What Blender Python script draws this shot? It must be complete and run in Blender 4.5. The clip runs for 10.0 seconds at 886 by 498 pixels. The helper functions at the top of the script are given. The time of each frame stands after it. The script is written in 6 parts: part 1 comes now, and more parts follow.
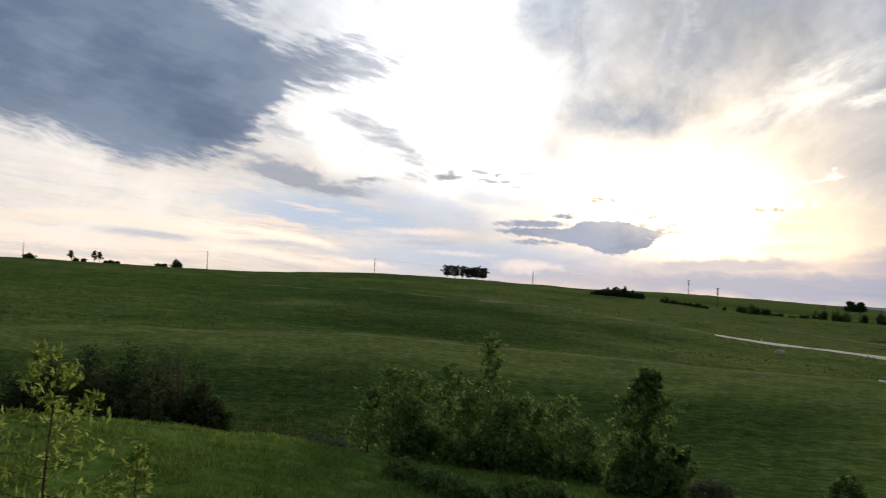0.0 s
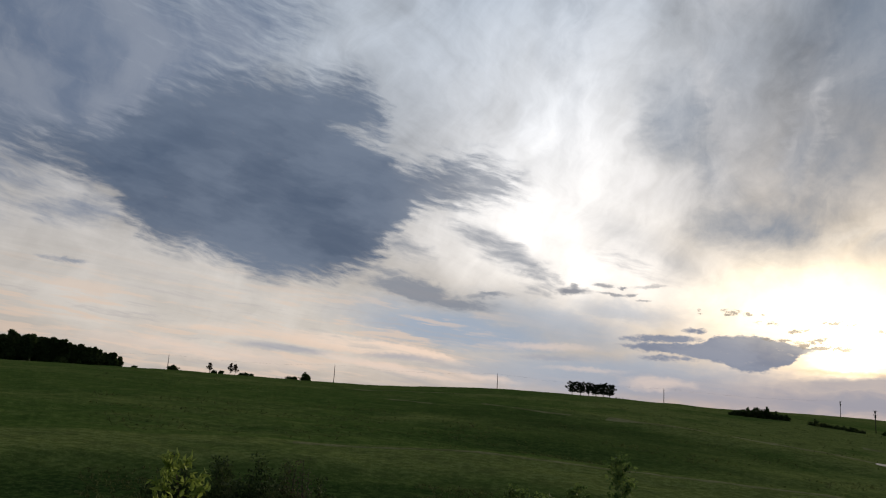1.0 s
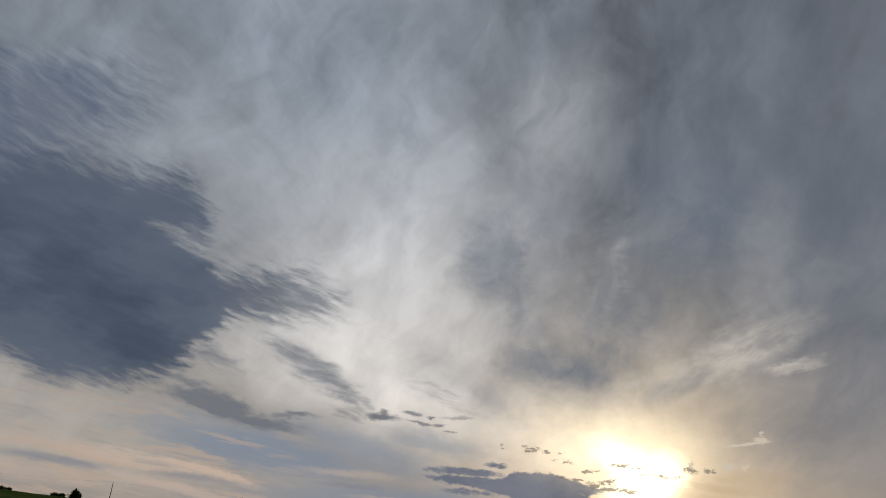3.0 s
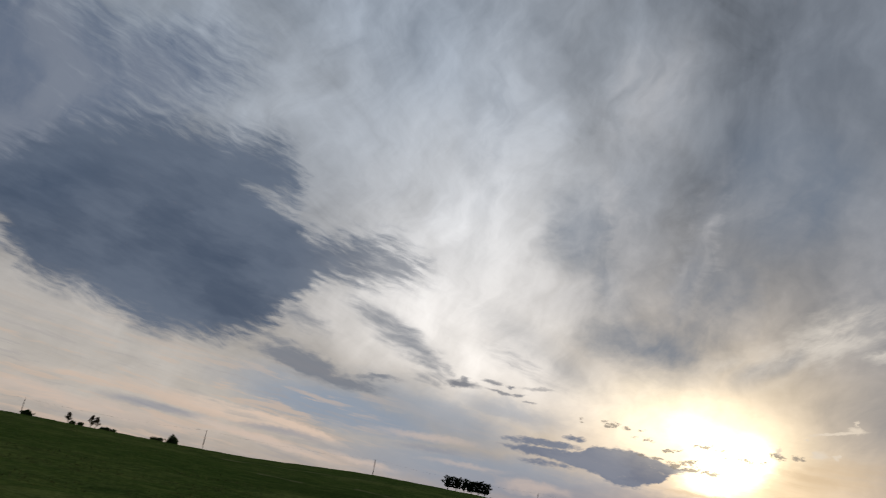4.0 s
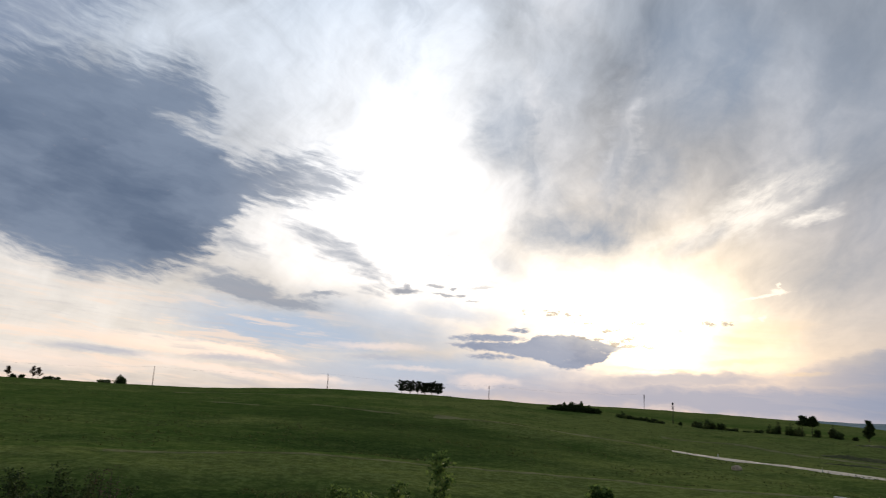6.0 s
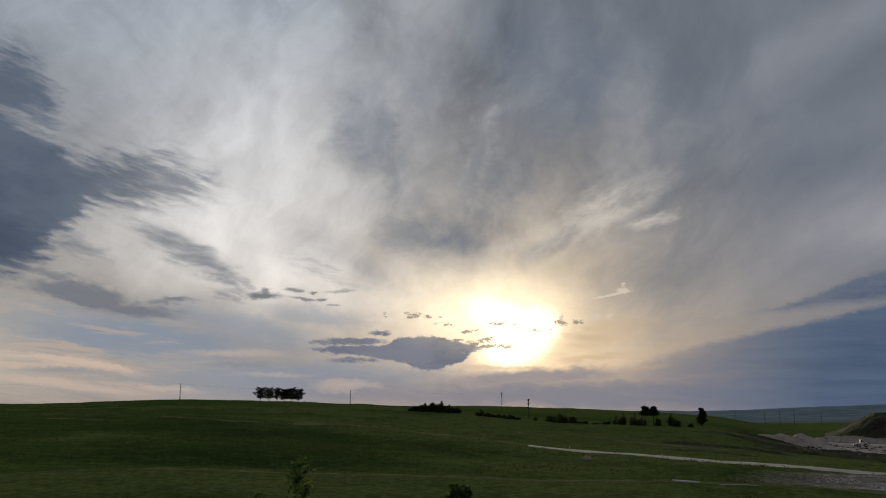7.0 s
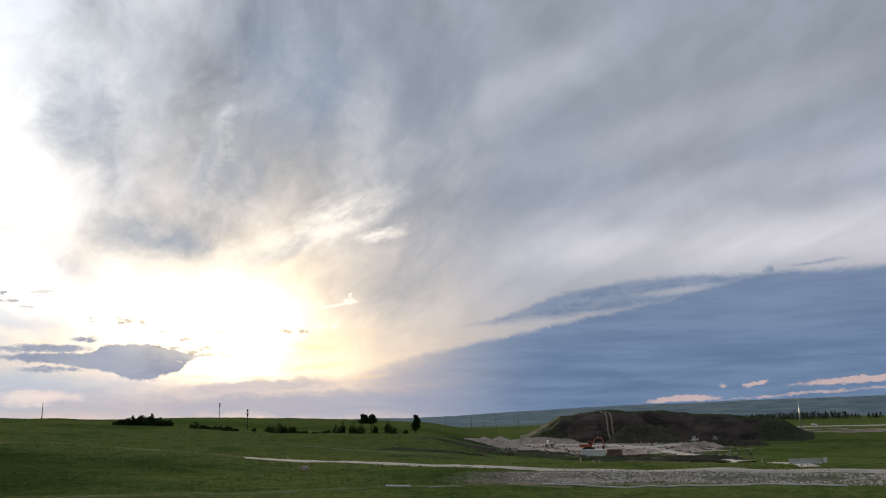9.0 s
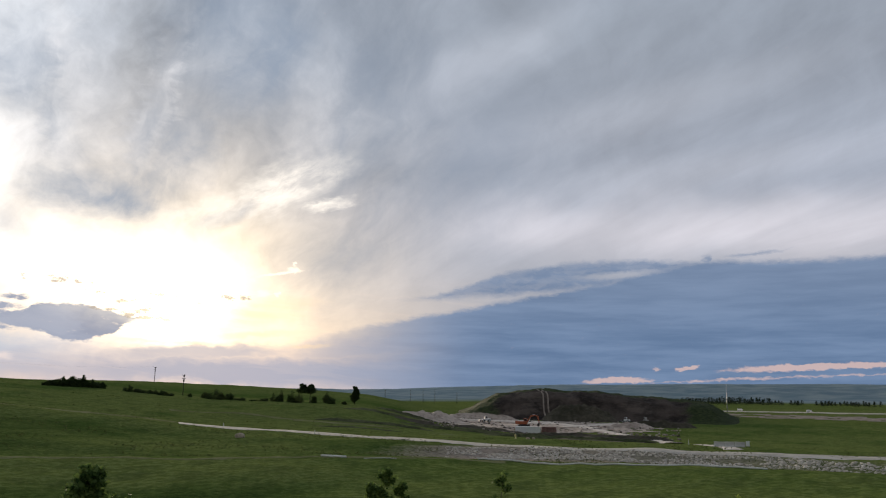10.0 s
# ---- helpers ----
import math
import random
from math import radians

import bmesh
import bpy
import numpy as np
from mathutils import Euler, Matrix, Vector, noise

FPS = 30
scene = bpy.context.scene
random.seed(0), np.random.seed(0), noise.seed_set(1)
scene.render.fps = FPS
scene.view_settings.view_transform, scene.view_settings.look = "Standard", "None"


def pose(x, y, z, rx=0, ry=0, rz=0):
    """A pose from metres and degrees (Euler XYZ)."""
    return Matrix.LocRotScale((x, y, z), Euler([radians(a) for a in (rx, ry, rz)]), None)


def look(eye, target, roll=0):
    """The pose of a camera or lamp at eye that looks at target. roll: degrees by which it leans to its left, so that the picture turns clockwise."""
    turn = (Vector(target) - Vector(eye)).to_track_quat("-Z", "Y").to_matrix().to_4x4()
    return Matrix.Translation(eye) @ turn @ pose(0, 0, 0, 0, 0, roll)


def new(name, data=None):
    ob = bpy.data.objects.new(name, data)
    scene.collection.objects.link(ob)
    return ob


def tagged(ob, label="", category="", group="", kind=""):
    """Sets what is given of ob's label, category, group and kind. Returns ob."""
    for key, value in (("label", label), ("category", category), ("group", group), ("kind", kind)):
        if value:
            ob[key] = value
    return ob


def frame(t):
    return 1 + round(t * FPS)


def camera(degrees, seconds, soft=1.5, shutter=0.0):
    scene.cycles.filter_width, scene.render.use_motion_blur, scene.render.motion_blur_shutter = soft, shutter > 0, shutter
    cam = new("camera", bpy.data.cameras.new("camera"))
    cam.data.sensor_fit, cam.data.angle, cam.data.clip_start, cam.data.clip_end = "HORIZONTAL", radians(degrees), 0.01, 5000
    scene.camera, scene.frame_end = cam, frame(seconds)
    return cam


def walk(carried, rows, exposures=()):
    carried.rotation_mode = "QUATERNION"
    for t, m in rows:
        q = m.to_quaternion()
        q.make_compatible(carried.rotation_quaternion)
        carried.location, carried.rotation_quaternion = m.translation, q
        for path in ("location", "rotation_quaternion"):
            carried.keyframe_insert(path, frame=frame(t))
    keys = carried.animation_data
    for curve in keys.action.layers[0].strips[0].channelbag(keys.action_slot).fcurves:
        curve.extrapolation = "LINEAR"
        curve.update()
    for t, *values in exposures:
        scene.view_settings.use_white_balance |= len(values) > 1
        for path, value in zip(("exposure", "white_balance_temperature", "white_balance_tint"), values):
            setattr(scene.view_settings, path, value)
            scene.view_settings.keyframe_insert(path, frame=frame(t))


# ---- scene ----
# ---- camera and walk ----
EYE_Z = 20.0
cam = camera(61.4, 10.0, 1.1, 0.15)


def held(x, y, yaw, pitch, roll):
    """A hand-held pose: turn, tilt and lean in degrees."""
    return pose(x, y, EYE_Z, 90 + pitch, 0, yaw) @ pose(0, 0, 0, 0, 0, roll)


walk(cam, [
    (0.0, held(0.03, 0, 0.0, 2.49, 2.54)),
    (0.5, held(0.058, 0, 8.15, 5.91, 2.98)),
    (1.0, held(0.085, 0, 9.88, 10.75, 3.44)),
    (1.5, held(0.113, 0, 7.16, 12.98, 2.97)),
    (2.0, held(0.14, 0, 1.11, 17.5, 3.59)),
    (2.5, held(0.168, 0, -2.51, 20.48, 5.01)),
    (2.7, held(0.179, 0, -3.41, 21.26, 5.53)),
    (3.8, held(0.239, 0, -1.09, 18.95, 8.6)),
    (4.0, held(0.25, 0, 2.97, 17.87, 9.91)),
    (4.5, held(0.277, 0, 7.08, 15.46, 9.75)),
    (5.0, held(0.305, 0, 7.01, 12.03, 9.68)),
    (5.5, held(0.332, 0, 6.57, 11.01, 6.3)),
    (6.0, held(0.36, 0, -3.02, 11.36, 2.33)),
    (6.2, held(0.371, 0, -5.75, 11.37, 1.75)),
    (7.5, held(0.442, 0, -18.76, 12.38, -1.31)),
    (8.0, held(0.47, 0, -25.23, 13.08, -2.32)),
    (8.5, held(0.498, 0, -33.46, 13.08, -2.15)),
    (9.0, held(0.525, 0, -34.85, 12.22, -1.3)),
    (9.5, held(0.552, 0, -35.96, 10.27, -1.12)),
    (10.0, held(0.58, 0, -38.96, 10.26, 0.84)),
], exposures=[
    (0.0, 1.05), (0.5, 0.95), (1.0, 0.45), (1.5, 0.15), (2.0, -0.1), (2.5, -0.29), (2.7, -0.29), (3.8, 0.06), (4.0, 0.1), (4.5, 0.2), (5.0, 0.75),
    (5.5, 0.95), (6.2, 0.79), (7.5, -0.45), (8.0, -0.3), (8.5, 0.45), (9.0, 0.9), (10.0, 0.97),
])

# ---- sky and sun ----
SUN_AZ, SUN_EL = 19.6, 5.2     # degrees clockwise from +y, and above the horizon


def way_to(az, el):
    a, e = radians(az), radians(el)
    return Vector((math.sin(a) * math.cos(e), math.cos(a) * math.cos(e), math.sin(e)))


class Net:
    """Short hands for wiring nodes."""

    def __init__(self, tree):
        self.tree = tree
        self.split = {}

    def node(self, kind, operation=None):
        n = self.tree.nodes.new(kind)
        if operation:
            n.operation = operation
        return n

    def put(self, socket, value):
        if isinstance(value, bpy.types.NodeSocket):
            self.tree.links.new(value, socket)
        else:
            socket.default_value = value

    def wired(self, value):
        return value() if callable(value) else value

    def math(self, op, a, b=0.0, c=0.0, clamp=False):
        a, b, c = self.wired(a), self.wired(b), self.wired(c)
        n = self.node("ShaderNodeMath", op)
        n.use_clamp = clamp
        for s, v in zip(n.inputs, (a, b, c)):
            self.put(s, v)
        return n.outputs[0]

    def vec(self, op, a, b=(0, 0, 0), scale=1.0):
        n = self.node("ShaderNodeVectorMath", op)
        self.put(n.inputs[0], a)
        self.put(n.inputs[1], b)
        n.inputs[3].default_value = scale
        return n.outputs[1] if op in ("LENGTH", "DOT_PRODUCT") else n.outputs[0]

    def noise(self, vector, scale, detail=4.0, rough=0.55, color=False, swirl=0.0):
        n = self.node("ShaderNodeTexNoise")
        n.inputs["Scale"].default_value, n.inputs["Detail"].default_value = scale, detail
        n.inputs["Roughness"].default_value, n.inputs["Distortion"].default_value = rough, swirl
        self.put(n.inputs["Vector"], vector)
        return n.outputs["Color" if color else "Fac"]

    def ramp(self, value, lo, hi, to_lo=0.0, to_hi=1.0, smooth=True):
        n = self.node("ShaderNodeMapRange")
        n.interpolation_type = "SMOOTHSTEP" if smooth else "LINEAR"
        n.clamp = not smooth
        self.put(n.inputs["Value"], value)
        for key, v in (("From Min", lo), ("From Max", hi), ("To Min", to_lo), ("To Max", to_hi)):
            self.put(n.inputs[key], v)
        return n.outputs["Result"]

    def mix(self, fac, a, b, blend="MIX"):
        fac = self.wired(fac)
        n = self.node("ShaderNodeMix")
        n.data_type, n.blend_type = "RGBA", blend
        self.put(n.inputs[0], fac)
        for s, v in ((n.inputs[6], a), (n.inputs[7], b)):
            self.put(s, (*v, 1) if isinstance(v, tuple) and len(v) == 3 else v)
        return n.outputs[2]

    def patch(self, where, az, el, ra, re, turn=0.0, soft=0.5, strength=1.0):
        """A soft oval of cloud at an azimuth and height of the sky, in degrees; wired where it is first used."""
        return lambda: self.oval(where, az, el, ra, re, turn, soft, strength)

    def apart(self, where):
        """Azimuth and height of a place as two numbers."""
        key = where.node.name
        if key not in self.split:
            n = self.node("ShaderNodeSeparateXYZ")
            self.put(n.inputs[0], where)
            self.split[key] = n.outputs[0], n.outputs[1]
        return self.split[key]

    def oval(self, where, az, el, ra, re, turn, soft, strength):
        x, y = self.apart(where)
        c, s = math.cos(radians(turn)), math.sin(radians(turn))
        if turn:
            u = self.math("MULTIPLY_ADD", x, c / ra, self.math("MULTIPLY_ADD", y, s / ra, -(az * c + el * s) / ra))
            v = self.math("MULTIPLY_ADD", x, -s / re, self.math("MULTIPLY_ADD", y, c / re, (az * s - el * c) / re))
        else:
            u, v = self.math("MULTIPLY_ADD", x, 1 / ra, -az / ra), self.math("MULTIPLY_ADD", y, 1 / re, -el / re)
        far = self.math("SQRT", self.math("MULTIPLY_ADD", u, u, self.math("MULTIPLY", v, v)))
        return self.ramp(far, 1 - soft, 1 + soft, strength, 0.0)

    def curve(self, value, span, knots, tall):
        """A smooth line through (across, height) knots."""
        n = self.node("ShaderNodeFloatCurve")
        lo, hi = span
        self.put(n.inputs["Value"], self.math("MINIMUM", self.math("MAXIMUM", self.math("DIVIDE", self.math("SUBTRACT", value, float(lo)), float(hi - lo)), 0.0), 1.0))
        c = n.mapping.curves[0]
        pts = [((x - lo) / (hi - lo), (y + tall) / (2 * tall)) for x, y in knots]
        c.points[0].location, c.points[1].location = pts[0], pts[-1]
        for q in pts[1:-1]:
            c.points.new(*q)
        for q in c.points:
            q.handle_type = "AUTO_CLAMPED"
        n.mapping.update()
        return self.math("MULTIPLY_ADD", n.outputs[0], 2.0 * tall, -float(tall))

    def between(self, where, span, upper, lower, soft_up, soft_low, tall):
        """A cloud between an upper and a lower outline, drawn along the azimuth in degrees."""
        a, e = self.apart(where)
        over = self.ramp(self.math("SUBTRACT", self.curve(a, span, upper, tall), e), -soft_up, soft_up)
        under = self.ramp(self.math("SUBTRACT", e, self.curve(a, span, lower, tall)), -soft_low, soft_low)
        return self.math("MULTIPLY", over, under)

    def most(self, values):
        out = self.wired(values[0])
        for v in values[1:]:
            out = self.math("MAXIMUM", out, v)
        return out

    def total(self, values):
        out = self.wired(values[0])
        for v in values[1:]:
            out = self.math("ADD", out, v)
        return out


def build_sky():
    world = bpy.data.worlds.new("evening_sky")
    world.use_nodes = True
    world.node_tree.nodes.clear()
    n = Net(world.node_tree)
    way = n.node("ShaderNodeTexCoord").outputs["Generated"]
    xyz = n.node("ShaderNodeSeparateXYZ")
    n.put(xyz.inputs[0], way)
    az = n.math("MULTIPLY", n.math("ARCTAN2", xyz.outputs[0], xyz.outputs[1]), 57.2958)
    el = n.math("MULTIPLY", n.math("ARCSINE", xyz.outputs[2]), 57.2958)
    flat = n.node("ShaderNodeCombineXYZ")
    n.put(flat.inputs[0], az), n.put(flat.inputs[1], el)
    p = flat.outputs[0]

    def bend(vector, sx, sy, scale, amount_x, amount_y, detail=3.0):
        """Wind-torn outlines: the place is shifted by a noise."""
        c = n.noise(n.vec("MULTIPLY", vector, (sx, sy, 1)), scale, detail, 0.6, True)
        parts, shift = n.node("ShaderNodeSeparateColor"), n.node("ShaderNodeCombineXYZ")
        n.put(parts.inputs[0], c)
        n.put(shift.inputs[0], n.math("MULTIPLY_ADD", parts.outputs[0], amount_x, -amount_x / 2))
        n.put(shift.inputs[1], n.math("MULTIPLY_ADD", parts.outputs[1], amount_y, -amount_y / 2))
        return n.vec("ADD", vector, shift.outputs[0])

    def along(vector, angle, stretch, squeeze):
        """Coordinates drawn out along one slant, for combed and streaky grain."""
        m = n.node("ShaderNodeMapping")
        m.vector_type = "TEXTURE"
        n.put(m.inputs["Vector"], vector)
        m.inputs["Rotation"].default_value = (0, 0, radians(angle))
        m.inputs["Scale"].default_value = (stretch, squeeze, 1)
        return m.outputs[0]

    def centred(value, gain):
        return n.math("MULTIPLY", n.math("SUBTRACT", value, 0.5), gain)

    def lit(colour, amount, most=1.0):
        """The picture so far with a light added, up to the given strength."""
        return n.mix(n.math("MULTIPLY", amount, 1.0 / most), col, tuple(c * most for c in colour), "ADD")

    soft = bend(p, 1, 1.6, 0.09, 6.0, 3.6, 3.0)
    torn = bend(bend(p, 1, 2.0, 0.22, 3.2, 1.6), 1, 2.4, 0.9, 1.8, 0.8, 4.0)
    crisp = bend(bend(p, 1, 2.0, 0.5, 1.7, 0.55), 1, 2.2, 2.2, 0.8, 0.35, 4.0)
    # the high sheet lies level: its streaks run together at the horizon under the sun
    up = n.math("ADD", n.math("MAXIMUM", xyz.outputs[2], 0.0), 0.10)
    plane = n.node("ShaderNodeCombineXYZ")
    n.put(plane.inputs[0], n.math("DIVIDE", xyz.outputs[0], up)), n.put(plane.inputs[1], n.math("DIVIDE", xyz.outputs[1], up))
    lanes = bend(along(plane.outputs[0], -20, 1.0, 3.4), 1, 1, 0.7, 0.7, 0.7, 3.0)
    streak = n.noise(lanes, 1.6, 5.0, 0.55)
    broad = n.noise(lanes, 0.7, 3.0, 0.5)
    fine = n.noise(bend(lanes, 1, 1, 2.0, 0.3, 0.3), 4.6, 6.0, 0.68)
    # smoky curls of the torn sheet over the sun
    smoke = n.noise(n.vec("MULTIPLY", soft, (1, 0.8, 1)), 0.12, 7.0, 0.6, False, 0.5)
    curl = n.noise(bend(along(soft, 62, 1.9, 1.0), 1, 1, 0.25, 2.4, 2.4, 4.0), 0.24, 6.0, 0.58, False, 0.25)
    feather = n.math("SUBTRACT", n.noise(along(bend(p, 1, 1, 0.2, 2.6, 1.4), -12, 2.3, 0.42), 0.8, 6.0, 0.60), 0.5)
    # distance from the sun
    d = n.math("MULTIPLY", n.math("ARCCOSINE", n.vec("DOT_PRODUCT", way, tuple(way_to(SUN_AZ, SUN_EL)))), 57.2958)
    fall = lambda s: n.math("EXPONENT", n.math("MULTIPLY", d, -1.0 / s))

    # clear sky behind the clouds
    clear = n.node("ShaderNodeTexSky")
    clear.sky_type, clear.sun_disc = "NISHITA", False
    clear.sun_elevation, clear.sun_rotation = radians(SUN_EL), radians(SUN_AZ)
    # high veil: grey-blue aloft, cream and rose toward the horizon, lavender away from the sun; at twice its strength, for the tone to halve
    low = n.mix(n.ramp(az, 22, 44), (0.66, 0.60, 0.554), (0.36, 0.378, 0.461))
    top = n.mix(n.ramp(az, -5, 30), (0.484, 0.546, 0.637), (0.345, 0.385, 0.455))
    veil = n.mix(0.012, n.mix(n.ramp(el, 2, 30), low, top), clear.outputs[0], "ADD")
    calm = n.ramp(az, 24, 44, 1.0, 0.34)
    tone = n.total([centred(streak, n.ramp(az, 26, 44, 1.15, 0.75)), centred(broad, 0.85), n.math("MULTIPLY", centred(fine, 0.7), calm),
                    n.math("MULTIPLY", centred(smoke, 1.2), calm), n.math("MULTIPLY", centred(curl, 0.55), calm)])
    tone = n.math("ADD", n.math("MULTIPLY", tone, n.ramp(el, 3, 16, 0.3, 1.0)), 1.0)
    col = n.mix(n.math("MULTIPLY", tone, 0.5), (0.0, 0.0, 0.0), veil)
    # thin bright parts of the sheet: over the hill, beside the sun, and the pale belt over the far bank
    thin = n.total([n.patch(soft, -1, 17.5, 8, 8, 20, 0.8, 0.27), n.patch(soft, -5, 11, 10, 3.5, -15, 0.7, 0.20), n.patch(soft, 3, 26, 7, 10, 0, 0.8, 0.10),
                    n.patch(soft, 7, 15.5, 4.5, 2.2, 0, 0.8, 0.16), n.patch(soft, 10, 8.5, 11, 4.2, -10, 0.8, 0.22), n.patch(soft, -30, 5.5, 20, 4, -6, 0.7, 0.10),
                    n.patch(soft, 13, 31, 4, 4, 0, 0.8, 0.06), n.patch(soft, -13, 27, 9, 4.5, -12, 0.8, 0.06)])
    thin = n.math("MULTIPLY", thin, n.ramp(curl, 0.3, 0.7, 0.82, 1.18))
    col = lit((1.0, 0.965, 0.925), thin)
    belt = n.math("MULTIPLY", n.patch(soft, 66, 11.0, 26, 2.2, -3, 0.9, 0.13), n.ramp(streak, 0.3, 0.7, 0.8, 1.2))
    col = lit((1.0, 0.85, 0.80), belt)
    rays = n.most([n.patch(soft, 41.5, 24, 6.5, 1.5, 24, 0.95, 0.045), n.patch(p, 52, 20, 13, 1.4, 9, 0.9, 0.035), n.patch(p, 58, 15.5, 12, 1.1, 4, 0.9, 0.04)])
    col = lit((1.0, 0.95, 0.98), rays)
    col = lit((1.15, 0.90, 0.51), fall(3.8))
    # darker folds of the sheet, in streaks and curls
    folds = n.most([n.patch(soft, 23.2, 24.6, 4.6, 5.0, 0, 0.8, 0.75), n.patch(soft, 31, 20, 9, 8, 30, 0.8, 0.42), n.patch(torn, 14.5, 12.8, 4.6, 1.6, -6, 0.8, 0.75), n.patch(torn, 17.5, 15.6, 5.0, 3.4, 60, 0.8, 0.62),
                    n.patch(torn, 8.0, 20.6, 2.6, 2.4, 110, 0.9, 0.62), n.patch(torn, 10.8, 17.0, 1.6, 4.6, 30, 0.9, 0.45), n.patch(soft, 12, 17.5, 3.5, 5.0, 20, 0.9, 0.3), n.patch(soft, -0.6, 28, 2.0, 4.5, 12, 0.9, 0.28), n.patch(soft, -8, 34, 12, 4, 0, 0.8, 0.35),
                    n.patch(soft, 38, 14.5, 10, 5, 24, 0.9, 0.38), n.patch(soft, 22.6, 12.2, 2.6, 1.0, 24, 0.7, 0.5), n.patch(soft, 31, 9, 5, 3.6, 30, 0.8, 0.36), n.patch(soft, 6, 11, 4.5, 1.0, -28, 0.9, 0.28),
                    n.patch(soft, 27, 31, 7, 8, 0, 0.9, 0.25)])
    grain = n.total([n.math("MULTIPLY", streak, 0.35), n.math("MULTIPLY", smoke, 0.35), n.math("MULTIPLY", curl, 0.5), n.math("MULTIPLY", fine, 0.2)])
    folds = n.math("MULTIPLY", folds, n.ramp(grain, 0.50, 0.92, 1.35, 0.25))
    col = n.mix(folds, col, (0.142, 0.178, 0.235))
    pale = n.most([n.patch(torn, 17.0, 20.4, 0.9, 4.2, -14, 0.9, 0.30), n.patch(torn, 12.4, 30.5, 2.6, 4.0, -20, 0.9, 0.26), n.patch(torn, 6.6, 15.6, 3.4, 1.6, 10, 0.9, 0.4), n.patch(torn, 10.6, 22, 1.0, 3.0, 20, 0.9, 0.25)])
    col = n.mix(n.math("MULTIPLY", pale, n.ramp(curl, 0.35, 0.65, 0.4, 1.2)), col, (0.56, 0.545, 0.55))
    # bright torn wisps fanning out over the sun
    fan = n.noise(along(bend(p, 1, 1, 0.3, 2.4, 1.6), 30, 2.4, 0.8), 0.7, 6.0, 0.62)
    wisp = n.most([n.patch(torn, 25.6, 13.9, 4.8, 1.3, 27, 0.9, 0.75), n.patch(torn, 29.4, 13.3, 2.2, 0.4, 8, 0.8, 0.7), n.patch(torn, 28.6, 15.7, 2.2, 0.7, 30, 0.9, 0.45), n.patch(torn, 20.3, 12.0, 3.2, 0.7, 18, 0.9, 0.4)])
    col = n.mix(n.math("MULTIPLY", wisp, n.ramp(fan, 0.32, 0.68, 0.2, 0.95)), col, (0.74, 0.68, 0.60))
    # blue gap low in the sky, and the dull bands under the sun
    col = n.mix(n.most([n.patch(torn, -8, 4.6, 8, 1.6, -6, 0.6, 0.8), n.patch(torn, -1, 5.4, 6, 1.5, -12, 0.7, 0.6), n.patch(torn, 4, 1.8, 12, 1.6, 0, 0.7, 0.75), n.patch(torn, 4, 6.6, 3.4, 0.7, -4, 0.8, 0.5)]), col, (0.225, 0.285, 0.375))
    col = n.mix(n.most([n.patch(torn, 21, 1.9, 7, 0.7, 3, 0.6, 0.85), n.patch(torn, 25, 0.6, 20, 1.5, 0, 0.7, 0.97), n.patch(torn, 14, 1.0, 9, 1.0, 0, 0.8, 0.6), n.patch(torn, 31, 2.4, 6, 0.8, 8, 0.8, 0.6)]), col, (0.232, 0.232, 0.275))
    # level strata, rose and grey by turns, ending in a sharp wedge over the hill
    strata = n.noise(along(bend(p, 1, 1, 0.15, 3.0, 0.8), -5, 6.0, 0.55), 0.72, 5.0, 0.62)
    low_left = n.math("MULTIPLY", n.ramp(el, 4.0, 9.0, 1.0, 0.0), n.ramp(az, -12, -2, 1.0, 0.12))
    col = n.mix(n.math("MULTIPLY", low_left, n.ramp(strata, 0.50, 0.60, 0.0, 0.7)), col, (0.53, 0.415, 0.335))
    col = n.mix(n.math("MULTIPLY", low_left, n.ramp(strata, 0.36, 0.46, 0.5, 0.0)), col, (0.335, 0.31, 0.31))
    wedge = n.between(crisp, (-50, 0), ((-50, 3.4), (-30, 3.6), (-22.8, 4.0), (-18.7, 3.75), (-14.5, 3.45), (-10.2, 2.95), (-7.9, 2.25), (-6, 1.6), (0, 1.5)),
                      ((-50, 3.6), (-30, 3.4), (-23, 3.1), (-18.6, 2.75), (-14.4, 2.45), (-11, 2.3), (-7.9, 2.2), (-6, 2.2), (0, 2.2)), 0.16, 0.5, 8.0)
    col = n.mix(n.math("MULTIPLY", wedge, n.math("MULTIPLY", n.ramp(strata, 0.36, 0.56, 0.25, 0.85), n.ramp(az, -24, -15, 0.3, 1.0))), col, (0.66, 0.51, 0.41))
    col = n.mix(n.most([n.patch(crisp, -13.5, 1.5, 5, 0.28, -7, 0.7, 0.7), n.patch(crisp, -6.3, 1.2, 2.4, 0.2, -6, 0.7, 0.6), n.patch(torn, -27, 1.8, 8, 0.5, -3, 0.8, 0.5), n.patch(torn, 6.6, 1.4, 2.0, 0.35, 0, 0.8, 0.6),
                        n.patch(crisp, -1.8, 3.75, 3.2, 0.22, 0, 0.8, 0.5), n.patch(crisp, 1.2, 2.2, 2.4, 0.16, 0, 0.8, 0.4)]), col, (0.60, 0.475, 0.40))
    col = n.mix(n.most([n.patch(crisp, -21.4, 2.45, 3.0, 0.26, -3, 0.7, 0.6), n.patch(crisp, -12.6, 2.35, 2.6, 0.22, 0, 0.7, 0.55), n.patch(crisp, -1.4, 2.95, 2.2, 0.2, 0, 0.7, 0.5)]), col, (0.235, 0.25, 0.30))
